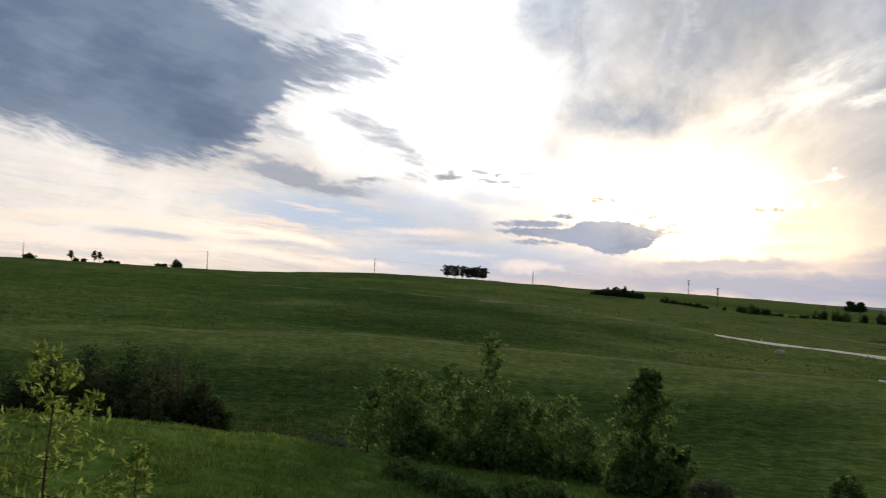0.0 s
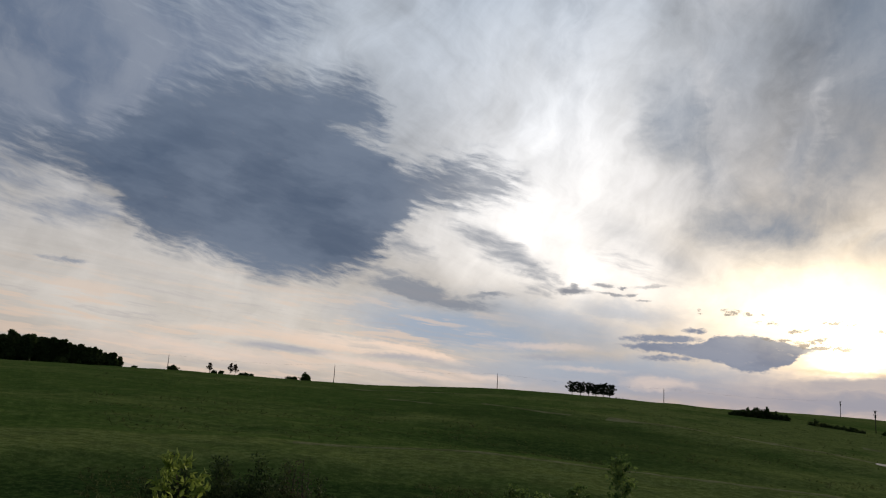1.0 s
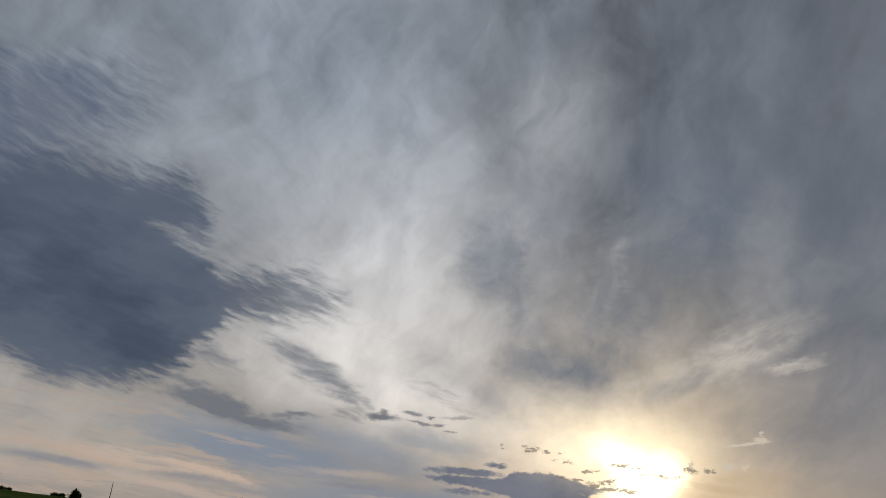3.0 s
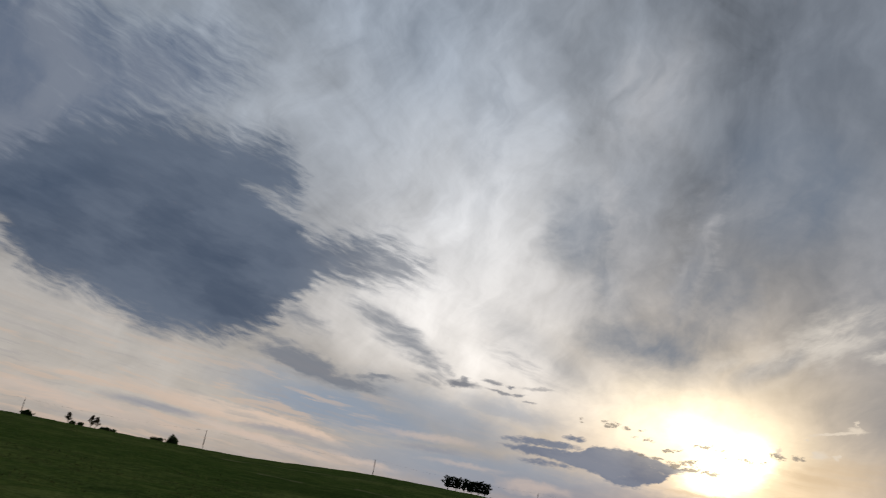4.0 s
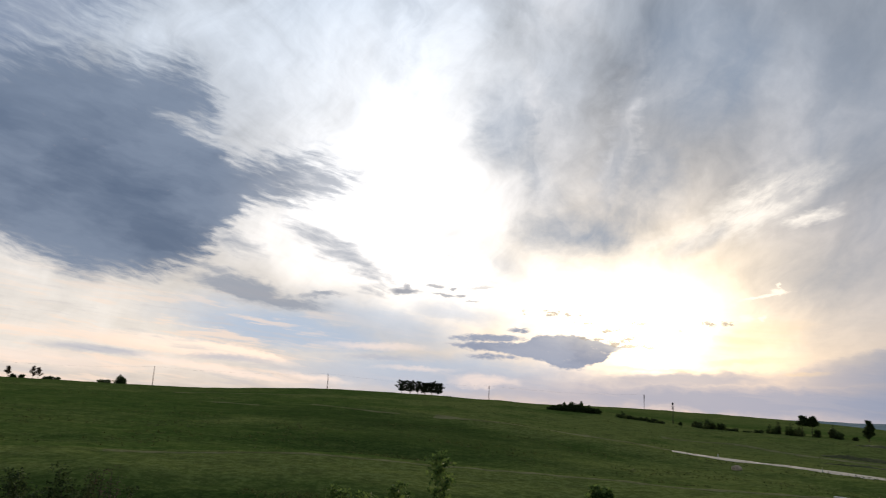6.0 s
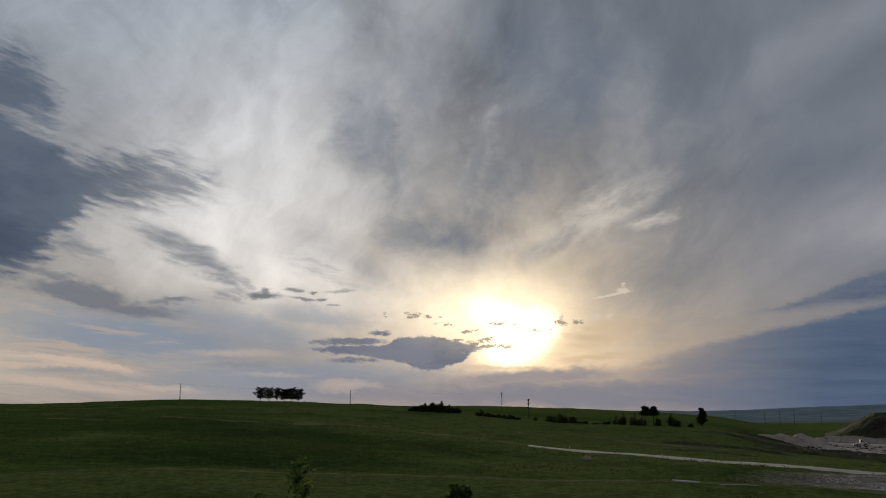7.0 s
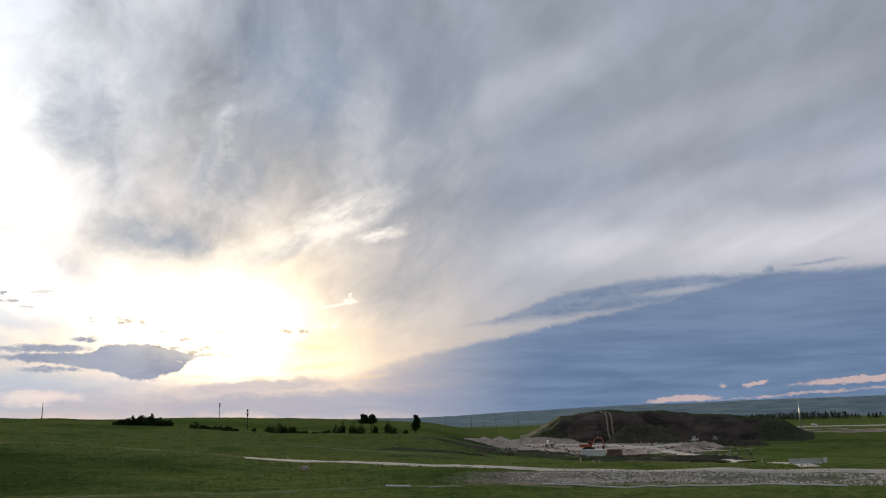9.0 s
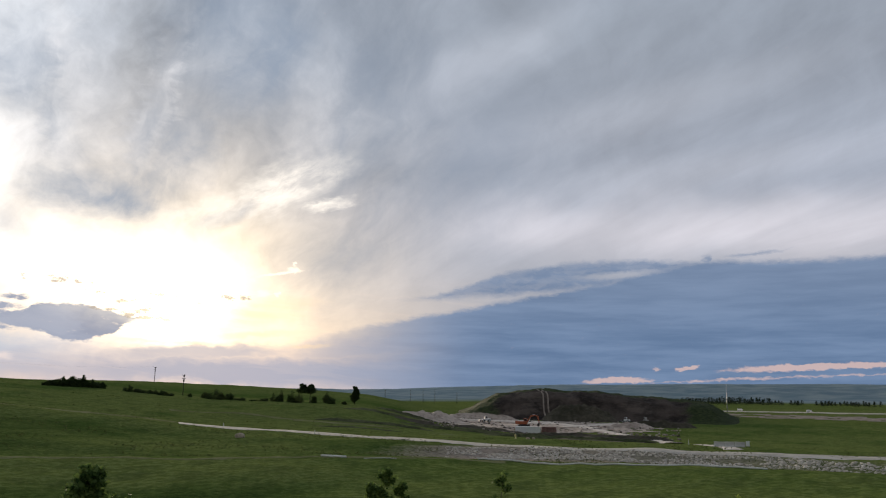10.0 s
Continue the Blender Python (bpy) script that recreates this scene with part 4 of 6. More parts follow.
def strip(name, line, width, material, label, category, lift=0.07, kind="structure", ragged=0.0, step=2.0):
    """A road or track laid on the ground along bearings and distances."""
    pts = [spot(a, r) for a, r in line]
    fine = []
    for p, q in zip(pts, pts[1:]):
        n = max(1, int((q - p).length / step))
        fine += [p.lerp(q, i / n) for i in range(n)]
    fine.append(pts[-1])
    for _ in range(12):
        fine = [fine[0]] + [(a + b * 2 + c) / 4 for a, b, c in zip(fine, fine[1:], fine[2:])] + [fine[-1]]
    pick = np.random.RandomState(len(name))
    v, f, cols = [], [], 7
    for i, p in enumerate(fine):
        d = fine[min(i + 1, len(fine) - 1)] - fine[max(i - 1, 0)]
        side = Vector((d.y, -d.x, 0)).normalized()
        w = width * (1 + ragged * pick.uniform(-1, 1))
        for k in range(cols):
            s = p + side * w * (k / (cols - 1) - 0.5)
            crown = 0.06 * (1 - (2 * k / (cols - 1) - 1) ** 2)
            v.append((s.x, s.y, float(ground_z(s.x, s.y)) + (lift + crown if 0 < k < cols - 1 else -0.05)))
    for i in range(len(fine) - 1):
        f += [[i * cols + k, i * cols + k + 1, (i + 1) * cols + k + 1, (i + 1) * cols + k] for k in range(cols - 1)]
    return tagged(new(name, mesh_from(name, v, f, material)), label, category, kind=kind)


def patch_of_soil(name, az0, az1, r0, r1, material, label, seed, lift=0.06, cut=0.0, cell=1.6):
    """Bare soil with a ragged outline, lying on the ground."""
    n_a, n_r = max(4, int(radians(az1 - az0) * (r0 + r1) / 2 / cell)), max(4, int((r1 - r0) / cell))
    a, r = np.meshgrid(np.linspace(az0, az1, n_a), np.linspace(r0, r1, n_r))
    x, y = r * np.sin(np.radians(a)), r * np.cos(np.radians(a))
    edge = np.minimum(np.minimum((a - az0) / (az1 - az0), (az1 - a) / (az1 - az0)), np.minimum((r - r0) / (r1 - r0), (r1 - r) / (r1 - r0))) * 5
    keep = edge + swell(x, y, seed, 18, 5, 30) * 0.7 - cut > 0.35
    rough = swell(x, y, seed + 1, 24, 3, 14)
    z = ground_z(x, y) + lift + np.clip(keep * 0.05 + np.maximum(rough, 0) * 0.25 * np.clip(edge, 0, 1), 0, 2)
    idx = np.arange(a.size).reshape(a.shape)
    cells = keep[:-1, :-1] & keep[1:, :-1] & keep[:-1, 1:] & keep[1:, 1:]
    f = np.stack([idx[:-1, :-1], idx[1:, :-1], idx[1:, 1:], idx[:-1, 1:]], -1)[cells]
    used, back = np.unique(f, return_inverse=True)
    v = np.stack([x, y, z], -1).reshape(-1, 3)[used]
    return tagged(new(name, mesh_from(name, v, back.reshape(-1, 4).tolist(), material)), label, "bare soil", kind="structure")


def rock_shape(pick, size):
    """One broken stone, ten to twenty faces."""
    bm = bmesh.new()
    bmesh.ops.create_icosphere(bm, subdivisions=1, radius=0.5)
    stretch = Vector((pick.uniform(0.8, 1.4), pick.uniform(0.7, 1.1), pick.uniform(0.5, 0.85)))
    for v in bm.verts:
        k = pick.uniform(0.78, 1.15)
        v.co = Vector((v.co.x * stretch.x, v.co.y * stretch.y, v.co.z * stretch.z)) * size * k
    bm.verts.index_update()
    out = [v.co.copy() for v in bm.verts], [[v.index for v in f.verts] for f in bm.faces]
    bm.free()
    return out


# ---- roads, earthworks ----
strip("road", [(20.2, 206), (23, 207), (27.3, 206), (30.8, 200), (35.6, 185), (40, 176), (44, 171), (52, 166), (60, 168), (69, 174), (80, 180), (95, 190)], 8.6, GRAVEL,
      "pale gravel road running along the valley shelf", "road")
for path, width in (([(3, 224), (6.5, 222), (9.5, 223), (14.2, 234), (18.8, 222), (20.6, 207)], 6.0), ([(19.5, 262), (24.0, 266), (30.8, 254), (36, 250)], 4.0)):
    strip("footpath", path, width, DRY_PATH, "faint path of dry trodden grass across the hillside", "path", 0.04, ragged=0.45)
strip("footpath", [(-20, 107), (-12, 107.5), (-5, 107.5), (5, 107.5), (15, 108), (24, 108), (33, 108.5), (44, 109)], 1.7, DRY_PATH, "pale line of dry grass along the terrace's brow", "path", 0.03, ragged=0.6)
for path in ([(-13.2, 246), (-9.9, 237)], [(-6.1, 243), (-2.6, 230), (0.4, 224)], [(-16, 300), (-9, 312), (-3, 322)]):
    strip("footpath", path, 2.2, DRY_PATH, "short pale scar of dry grass on the hillside", "path", 0.03, ragged=0.7)
strip("site_track", [(43.5, 440), (47.2, 422), (50.2, 371), (53, 318), (55, 272), (56, 242)], 7.0, PALE_TRACK, "pale dirt haul track on the digging site", "track", 0.3, ragged=0.15)
strip("site_track", [(56.2, 236), (57.6, 216), (59, 198), (60, 179)], 4.5, PALE_TRACK, "pale dirt haul track down to the road", "track", 0.03, ragged=0.35)
strip("site_track", [(39, 398), (41.5, 410), (44.5, 418), (48, 400), (50.5, 372)], 8.0, PALE_TRACK, "pale dirt haul track on the digging site", "track", 0.5, ragged=0.2)
strip("site_track", [(48, 375), (51.3, 412), (54.6, 438)], 7.0, PALE_TRACK, "pale dirt haul track on the digging site", "track", 0.48, ragged=0.2)
strip("highway", [(50, 690), (56, 700), (60, 712), (66, 730), (76, 760), (92, 800)], 24, GRAVEL, "far grey highway across the plain", "road", 0.3, step=8)
patch_of_soil("bare_soil", 37.4, 51.8, 318, 450, PALE_DIRT, "pale scraped subsoil of the digging site", 21)
patch_of_soil("bare_soil", 47, 55.5, 335, 446, PALE_DIRT, "pale scraped subsoil of the digging site", 25, cut=0.25)
patch_of_soil("bare_soil", 57, 84, 560, 660, RUT_DIRT, "brown stripped field before the far highway", 37, cell=4.0)
patch_of_soil("bare_soil", 45, 56, 212, 246, DARK_DIRT, "dark stripped soil along the site's edge", 33, cut=0.6)


def mound_material():
    """Dark piled topsoil, greening over where the attribute 'grass' says."""
    m, n, shader, at = surface("mound_soil", 0.95, 0.1)
    green = n.node("ShaderNodeAttribute")
    green.attribute_name = "grass"
    broad, grain = n.noise(at, 0.06, 5.0, 0.6), n.noise(at, 0.5, 5.0, 0.65)
    soil = n.mix(n.ramp(broad, 0.35, 0.65), (0.024, 0.019, 0.016), (0.085, 0.066, 0.054))
    soil = n.mix(n.ramp(grain, 0.5, 0.75, 0.0, 0.6), soil, (0.11, 0.09, 0.075))
    soil = n.mix(n.ramp(n.noise(n.vec("MULTIPLY", at, (1, 1, 2.2)), 0.05, 5.0, 0.65), 0.50, 0.66, 0.0, 0.6), soil, (0.15, 0.12, 0.10))
    grass = n.mix(n.ramp(grain, 0.3, 0.7), (0.024, 0.036, 0.014), (0.055, 0.070, 0.026))
    n.put(shader.inputs["Base Color"], n.mix(n.ramp(n.math("ADD", green.outputs["Fac"], n.math("MULTIPLY", n.math("SUBTRACT", broad, 0.5), 1.2)), 0.35, 0.65), soil, grass))
    bump(n, shader, n.math("ADD", broad, n.math("MULTIPLY", grain, 0.3)), 0.9, 1.5)
    return m


def mound_height(a, r):
    """Height of the piled soil over the ground at bearings and distances."""
    top = steps(np.ravel(a), (38, 40.0, 41.1, 43.5, 46.9, 50.95, 54.6, 57.0, 58.1, 60.7, 62), (0, 0, 3.2, 14.6, 17.6, 16.2, 13.6, 12.2, 10.8, 0, 0)).reshape(np.shape(a))
    across = steps(np.ravel(r), (430, 446, 478, 494, 555, 610, 650), (0, 0, 0.86, 1.0, 0.9, 0, 0)).reshape(np.shape(r))
    return np.maximum(top, 0) * np.maximum(across, 0)


def build_mound():
    a, r = np.meshgrid(np.linspace(39.8, 61.4, 240), np.linspace(438, 625, 90))
    x, y = r * np.sin(np.radians(a)), r * np.cos(np.radians(a))
    h = mound_height(a, r)
    rough = swell(x, y, 41, 30, 6, 40) * 0.6 + swell(x, y, 43, 20, 2.5, 7) * 0.2
    chute = np.sin(a * 9.0 + r * 0.05) * 0.5 + np.sin(a * 5.3 - r * 0.09 + 1.0) * 0.8 + np.sin(a * 17.0 + r * 0.11) * 0.3
    z = ground_z(x, y) - 0.4 + h + rough * np.clip(h / 5, 0, 1) - np.clip(chute, -1, 1) * np.clip(np.abs(a - 47.2) - 0.8, 0, 1) * np.clip(h / 4, 0, 1) * np.clip((480 - r) / 20, 0, 1) * 0.4
    idx = np.arange(a.size).reshape(a.shape)
    f = np.stack([idx[:-1, :-1], idx[1:, :-1], idx[1:, 1:], idx[:-1, 1:]], -1).reshape(-1, 4)
    me = mesh_from("soil_mound", np.stack([x, y, z], -1).reshape(-1, 3), f.tolist(), mound_material())
    grass = np.clip((a - 55.5) / 3, 0, 1) + np.clip((44.8 - a) / 2.2, 0, 1) * 0.7 + np.clip((r - 482) / 12, 0, 0.7)
    me.attributes.new("grass", "FLOAT", "POINT").data.foreach_set("value", grass.astype(np.float32).ravel())
    tagged(new("soil_mound", me), "high dark stockpile of dug soil, grass growing over its end", "soil mound")
    # twin wheel ruts up its face
    for shift in (0.0, 0.34):
        v, f, n = [], [], 40
        for i in range(n + 1):
            s = i / n
            rr, aa = 444 + 46 * s, 47.35 - 1.25 * s - 0.2 * math.sin(s * 6) + shift
            for k in range(3):
                b = aa + (k - 1) * 0.055
                xx, yy = rr * math.sin(radians(b)), rr * math.cos(radians(b))
                hh = float(mound_height(np.array([b]), np.array([rr]))[0])
                px, py = np.array([xx]), np.array([yy])
                lump = float((swell(px, py, 41, 30, 6, 40) * 0.6 + swell(px, py, 43, 20, 2.5, 7) * 0.2)[0]) * min(hh / 5, 1)
                v.append((xx, yy, float(ground_z(xx, yy)) - 0.4 + hh + lump + 0.35))
        f = [[i * 3 + k, i * 3 + k + 1, i * 3 + k + 4, i * 3 + k + 3] for i in range(n) for k in range(2)]
        tagged(new("wheel_rut", mesh_from("wheel_rut", v, f, RUT_DIRT)), "pale wheel rut climbing the soil mound", "track", kind="structure")


build_mound()


def earth_berm(az, r, length, depth, height, turn, material, label, seed):
    """A tipped berm of soil with a ragged ridge."""
    n = 40
    u, w = np.meshgrid(np.linspace(-1, 1, n), np.linspace(-1, 1, 22))
    c, s = math.cos(radians(turn - az)), math.sin(radians(turn - az))
    foot = spot(az, r)
    x, y = foot.x + u * length / 2 * c - w * depth / 2 * s, foot.y + u * length / 2 * s + w * depth / 2 * c
    ridge = np.clip(1 - np.abs(u) ** 3, 0, 1) * np.clip(1.15 - np.abs(w) * 1.15, 0, 1)
    z = ground_z(x, y) - 0.15 + height * ridge * (1 + 0.13 * swell(x, y, seed, 16, 3, 14)) + 0.12 * swell(x, y, seed + 1, 16, 1, 4) * (ridge > 0.05)
    idx = np.arange(u.size).reshape(u.shape)
    f = np.stack([idx[:-1, :-1], idx[:-1, 1:], idx[1:, 1:], idx[1:, :-1]], -1).reshape(-1, 4)
    tagged(new("earth_berm", mesh_from("earth_berm", np.stack([x, y, z], -1).reshape(-1, 3), f.tolist(), material)), label, "berm", "earth berms")


PALE_HEAP, DARK_HEAP = "low tipped berm of pale subsoil on the digging site", "low tipped berm of dark soil on the digging site"
earth_berm(38.8, 376, 26, 18, 3.9, 20, PALE_DIRT, PALE_HEAP, 801)
earth_berm(42, 436, 44, 10, 3.2, 0, PALE_DIRT, PALE_HEAP, 803)
earth_berm(37.9, 352, 26, 12, 2.6, 4, PALE_DIRT, PALE_HEAP, 805)
earth_berm(53.0, 392, 22, 12, 2.6, -8, PALE_DIRT, PALE_HEAP, 807)
earth_berm(48.5, 300, 30, 9, 1.8, 3, DARK_DIRT, DARK_HEAP, 809)
earth_berm(52.5, 285, 36, 9, 1.7, -4, DARK_DIRT, DARK_HEAP, 811)
earth_berm(42.5, 322, 34, 8, 1.2, 3, DARK_DIRT, DARK_HEAP, 813)
earth_berm(49.3, 452, 44, 30, 9.0, 4, DARK_DIRT, "tipped heap of dark soil at the stockpile's foot", 821)
earth_berm(55.2, 405, 34, 12, 3.2, 0, DARK_DIRT, DARK_HEAP, 815)
earth_berm(37.6, 300, 22, 9, 1.3, 6, DARK_DIRT, DARK_HEAP, 817)
SCRUB = "low rough bank of dark weedy soil beside the digging site"
for az, r, length, depth, height, turn, seed in ((34.2, 262, 44, 7, 1.0, 2, 831), (35.0, 305, 36, 9, 0.9, -3, 833), (36.6, 340, 30, 10, 1.3, 4, 835), (40.5, 282, 46, 7, 1.3, 3, 837), (46.5, 262, 40, 7, 1.4, 2, 839), (51.5, 250, 34, 6, 1.2, -2, 841), (33.0, 238, 30, 5, 0.5, 5, 843)):
    earth_berm(az, r, length, depth, height, turn, WEEDY, SCRUB, seed)


def build_riprap():
    """Broken stone on the bank below the road."""
    pick = np.random.RandomState(77)
    shapes = [rock_shape(pick, 1.0) for _ in range(9)]
    v, f = [], []
    for i in range(9500):
        az = 39.5 + 44 * pick.uniform() ** 1.15
        r = 149 + 14.5 * pick.uniform()
        x, y = r * math.sin(radians(az)), r * math.cos(radians(az))
        if pick.uniform() > (0.35 + 0.65 * min(1, (az - 39.5) / 4)) * (1.0 if az < 53 else 0.55) or float(swell(np.array([x]), np.array([y]), 91, 14, 5, 25)[0]) < -0.45:
            continue
        size = 0.2 + 0.55 * pick.uniform() ** 2.4
        turn = pose(x, y, float(ground_z(x, y)) + 0.1 * size, pick.uniform(-30, 30), pick.uniform(-30, 30), pick.uniform(0, 360)) @ Matrix.Scale(size, 4)
        vs, fs = shapes[i % 9]
        o = len(v)
        v += [tuple(turn @ p) for p in vs]
        f += [[o + k for k in g] for g in fs]
    m, n, shader, at = surface("broken_stone", 0.9, 0.2)
    island = n.node("ShaderNodeNewGeometry").outputs["Random Per Island"]
    n.put(shader.inputs["Base Color"], n.mix(n.noise(at, 2.0, 4.0), n.mix(island, (0.30, 0.265, 0.225), (0.88, 0.81, 0.71)), (0.62, 0.56, 0.48)))
    tagged(new("riprap", mesh_from("riprap", v, f, m, False)), "broken grey stones covering the bank below the road", "stones", kind="stuff")


build_riprap()


def build_clods():
    """Lumps of dug soil strewn over the site."""
    pick = np.random.RandomState(79)
    shapes = [rock_shape(pick, 1.0) for _ in range(7)]
    v, f = [], []
    for i in range(2600):
        az, r = pick.uniform(37.5, 56.5), 300 + 145 * pick.uniform()
        x, y = r * math.sin(radians(az)), r * math.cos(radians(az))
        if float(swell(np.array([x]), np.array([y]), 93, 14, 8, 40)[0]) < 0.0:
            continue
        size = 0.35 + 1.3 * pick.uniform() ** 3
        turn = pose(x, y, float(ground_z(x, y)) + 0.1 + 0.1 * size, pick.uniform(-30, 30), pick.uniform(-30, 30), pick.uniform(0, 360)) @ Matrix.Scale(size, 4)
        vs, fs = shapes[i % 7]
        o = len(v)
        v += [tuple(turn @ p) for p in vs]
        f += [[o + k for k in g] for g in fs]
    m, n, shader, at = surface("dug_clods", 0.95, 0.1)
    island = n.node("ShaderNodeNewGeometry").outputs["Random Per Island"]
    n.put(shader.inputs["Base Color"], n.mix(island, (0.07, 0.055, 0.045), (0.55, 0.47, 0.39)))
    tagged(new("clods", mesh_from("clods", v, f, m, False)), "lumps of dug soil strewn over the site", "soil", kind="stuff")


build_clods()


def lying_pipe(line, radius, label):
    pts = [spot(a, r) + Vector((0, 0, radius * 0.9)) for a, r in line]
    fine = [p.lerp(q, i / 14) for p, q in zip(pts, pts[1:]) for i in range(14)] + [pts[-1]]
    fine = [Vector((p.x, p.y, float(ground_z(p.x, p.y)) + radius * (0.8 + 0.2 * math.sin(i * 0.23)))) for i, p in enumerate(fine)]
    me = Shape().tube(fine, [radius] * len(fine), 8).mesh("pipe", WHITE_PLASTIC, True)
    return tagged(new("pipe", me), label, "pipe")


lying_pipe([(42.0, 110.5), (46, 111), (50, 111.5), (54, 112), (58, 112), (62.1, 111)], 0.13, "long white sediment hose lying along the field's edge")
lying_pipe([(30.5, 108.5), (31.3, 107.5), (32.3, 107)], 0.16, "short white pipe lying in the meadow grass")
lying_pipe([(33.6, 107), (36.0, 107)], 0.06, "thin white pipe lying in the meadow grass")


def boulder(where, size, label, seed):
    pick = np.random.RandomState(seed)
    bm = bmesh.new()
    bmesh.ops.create_icosphere(bm, subdivisions=3, radius=size / 2)
    for v in bm.verts:
        k = 1 + 0.16 * noise.noise(v.co * 2.2 / size * 1.4 + Vector((seed, 0, 0))) + 0.06 * noise.noise(v.co * 7 / size)
        v.co = Vector((v.co.x * 1.25 * k, v.co.y * 0.9 * k, max(v.co.z * 0.8 * k, -size * 0.2)))
    me = bpy.data.meshes.new("boulder")
    bm.to_mesh(me)
    bm.free()
    me.materials.append(ROCK)
    ob = tagged(new("boulder", me), label, "boulder")
    ob.matrix_basis = Matrix.Translation(where + Vector((0, 0, size * 0.14)))
    return ob


boulder(spot(24.5, 177), 1.9, "large pale boulder lying in the meadow grass", 3)
boulder(spot(45.6, 196), 0.9, "small pale boulder beside the gravel road", 5)
boulder(spot(46.0, 195), 0.8, "small pale boulder beside the gravel road", 7)


# ---- poles and mast ----
def utility_pole(az, r, top_el, label, arms=0, drum=False, base_r=0.23):
    foot = spot(az, r, 0.3)
    h = EYE_Z + r * math.tan(radians(top_el)) - foot.z
    ob = thing("utility_pole", foot, label, "utility pole", "utility poles", turn=-az)
    part("pole", Shape().tube([(0, 0, 0), (0.02, 0, h * 0.5), (0, 0, h)], [base_r, base_r * 0.85, base_r * 0.65], 8).mesh("pole", POLE_WOOD, True), ob)
    for k in range(arms):
        z = h - 0.35 - 1.5 * k
        arm = part("crossarm", Shape().box(-0.75, 0.75, -0.26, -0.14, z - 0.07, z + 0.07, 0.02).mesh("crossarm", POLE_WOOD), ob)
        for x in (-0.65, 0.65):
            part("insulator", Shape().tube([(x, -0.2, z + 0.06), (x, -0.2, z + 0.14), (x, -0.2, z + 0.26)], [0.05, 0.09, 0.04], 8).mesh("insulator", CONCRETE, True), arm)
    if not arms:
        part("insulator", Shape().tube([(0, 0, h - 0.02), (0, 0, h + 0.12), (0, 0, h + 0.25)], [0.05, 0.09, 0.04], 8).mesh("insulator", CONCRETE, True), ob)
    if drum:
        part("transformer", Shape().tube([(0.02, -0.42, h - 3.2), (0.02, -0.42, h - 3.1), (0.02, -0.42, h - 1.9), (0.02, -0.42, h - 1.8)], [0.24, 0.32, 0.32, 0.22], 12).mesh("transformer", IRON, True), ob)
        part("switch_box", Shape().box(-0.32, 0.32, -0.35, 0.35, h - 1.3, h - 0.2, 0.06).mesh("switch_box", IRON), ob)
    return foot + Vector((0, 0, h + 0.2))


POLE = "slender weathered wooden utility pole on the hill's crest"
heads = [utility_pole(-46, 470, 1.35, POLE), utility_pole(-29.33, 452, 1.36, POLE), utility_pole(-17.47, 440, 1.42, POLE), utility_pole(-5.17, 438, 1.50, POLE), utility_pole(6.96, 446, 1.08, POLE)]
heads.append(utility_pole(18.31, 545, 0.90, "utility pole with transformer drum and switch box on the far ridge", 2, True, 0.2))
heads.append(utility_pole(20.31, 352, 0.42, "utility pole with transformer drum and switch box beside the hedge", 2, True, 0.17))
for az, el in ((36.7, -0.38), (37.65, -0.34), (38.54, -0.36), (34.8, -0.52), (40.2, -0.62)):
    utility_pole(az, 900, el, "dark wooden utility pole far down the valley", 1, False, 0.26)


def wire(a, b, sag):
    pts = []
    for i in range(17):
        s = i / 16
        p = a.lerp(b, s)
        pts.append((p.x, p.y, p.z - sag * 4 * s * (1 - s)))
    me = Shape().tube(pts, [0.012] * 17, 4).mesh("power_line", IRON, True)
    tagged(new("power_line", me), "thin dark power line sagging between poles", "power line", "power lines")


for a, b in zip(heads[:6], heads[1:6]):
    wire(a, b, 1.6)


def mast(az, r, top_el):
    foot = spot(az, r, 0.3)
    h = EYE_Z + r * math.tan(radians(top_el)) - foot.z
    ob = thing("light_mast", foot, "tall slender pale steel mast beside the far highway", "mast")
    part("pole", Shape().tube([(0, 0, 0), (0, 0, h * 0.5), (0, 0, h)], [0.42, 0.32, 0.18], 10).mesh("pole", STEEL, True), ob)
    part("base", Shape().tube([(0, 0, 0), (0, 0, 0.7), (0, 0, 0.9)], [0.9, 0.9, 0.6], 10).mesh("base", CONCRETE, True), ob)
    head = Shape()
    for k in range(6):
        a = k * 1.047
        head.tube([(0, 0, h - 0.5), (math.cos(a) * 1.1, math.sin(a) * 1.1, h - 0.3)], [0.06, 0.06], 4)
    part("head_frame", head.mesh("head_frame", STEEL, True), ob)


mast(59.6, 690, 0.28)

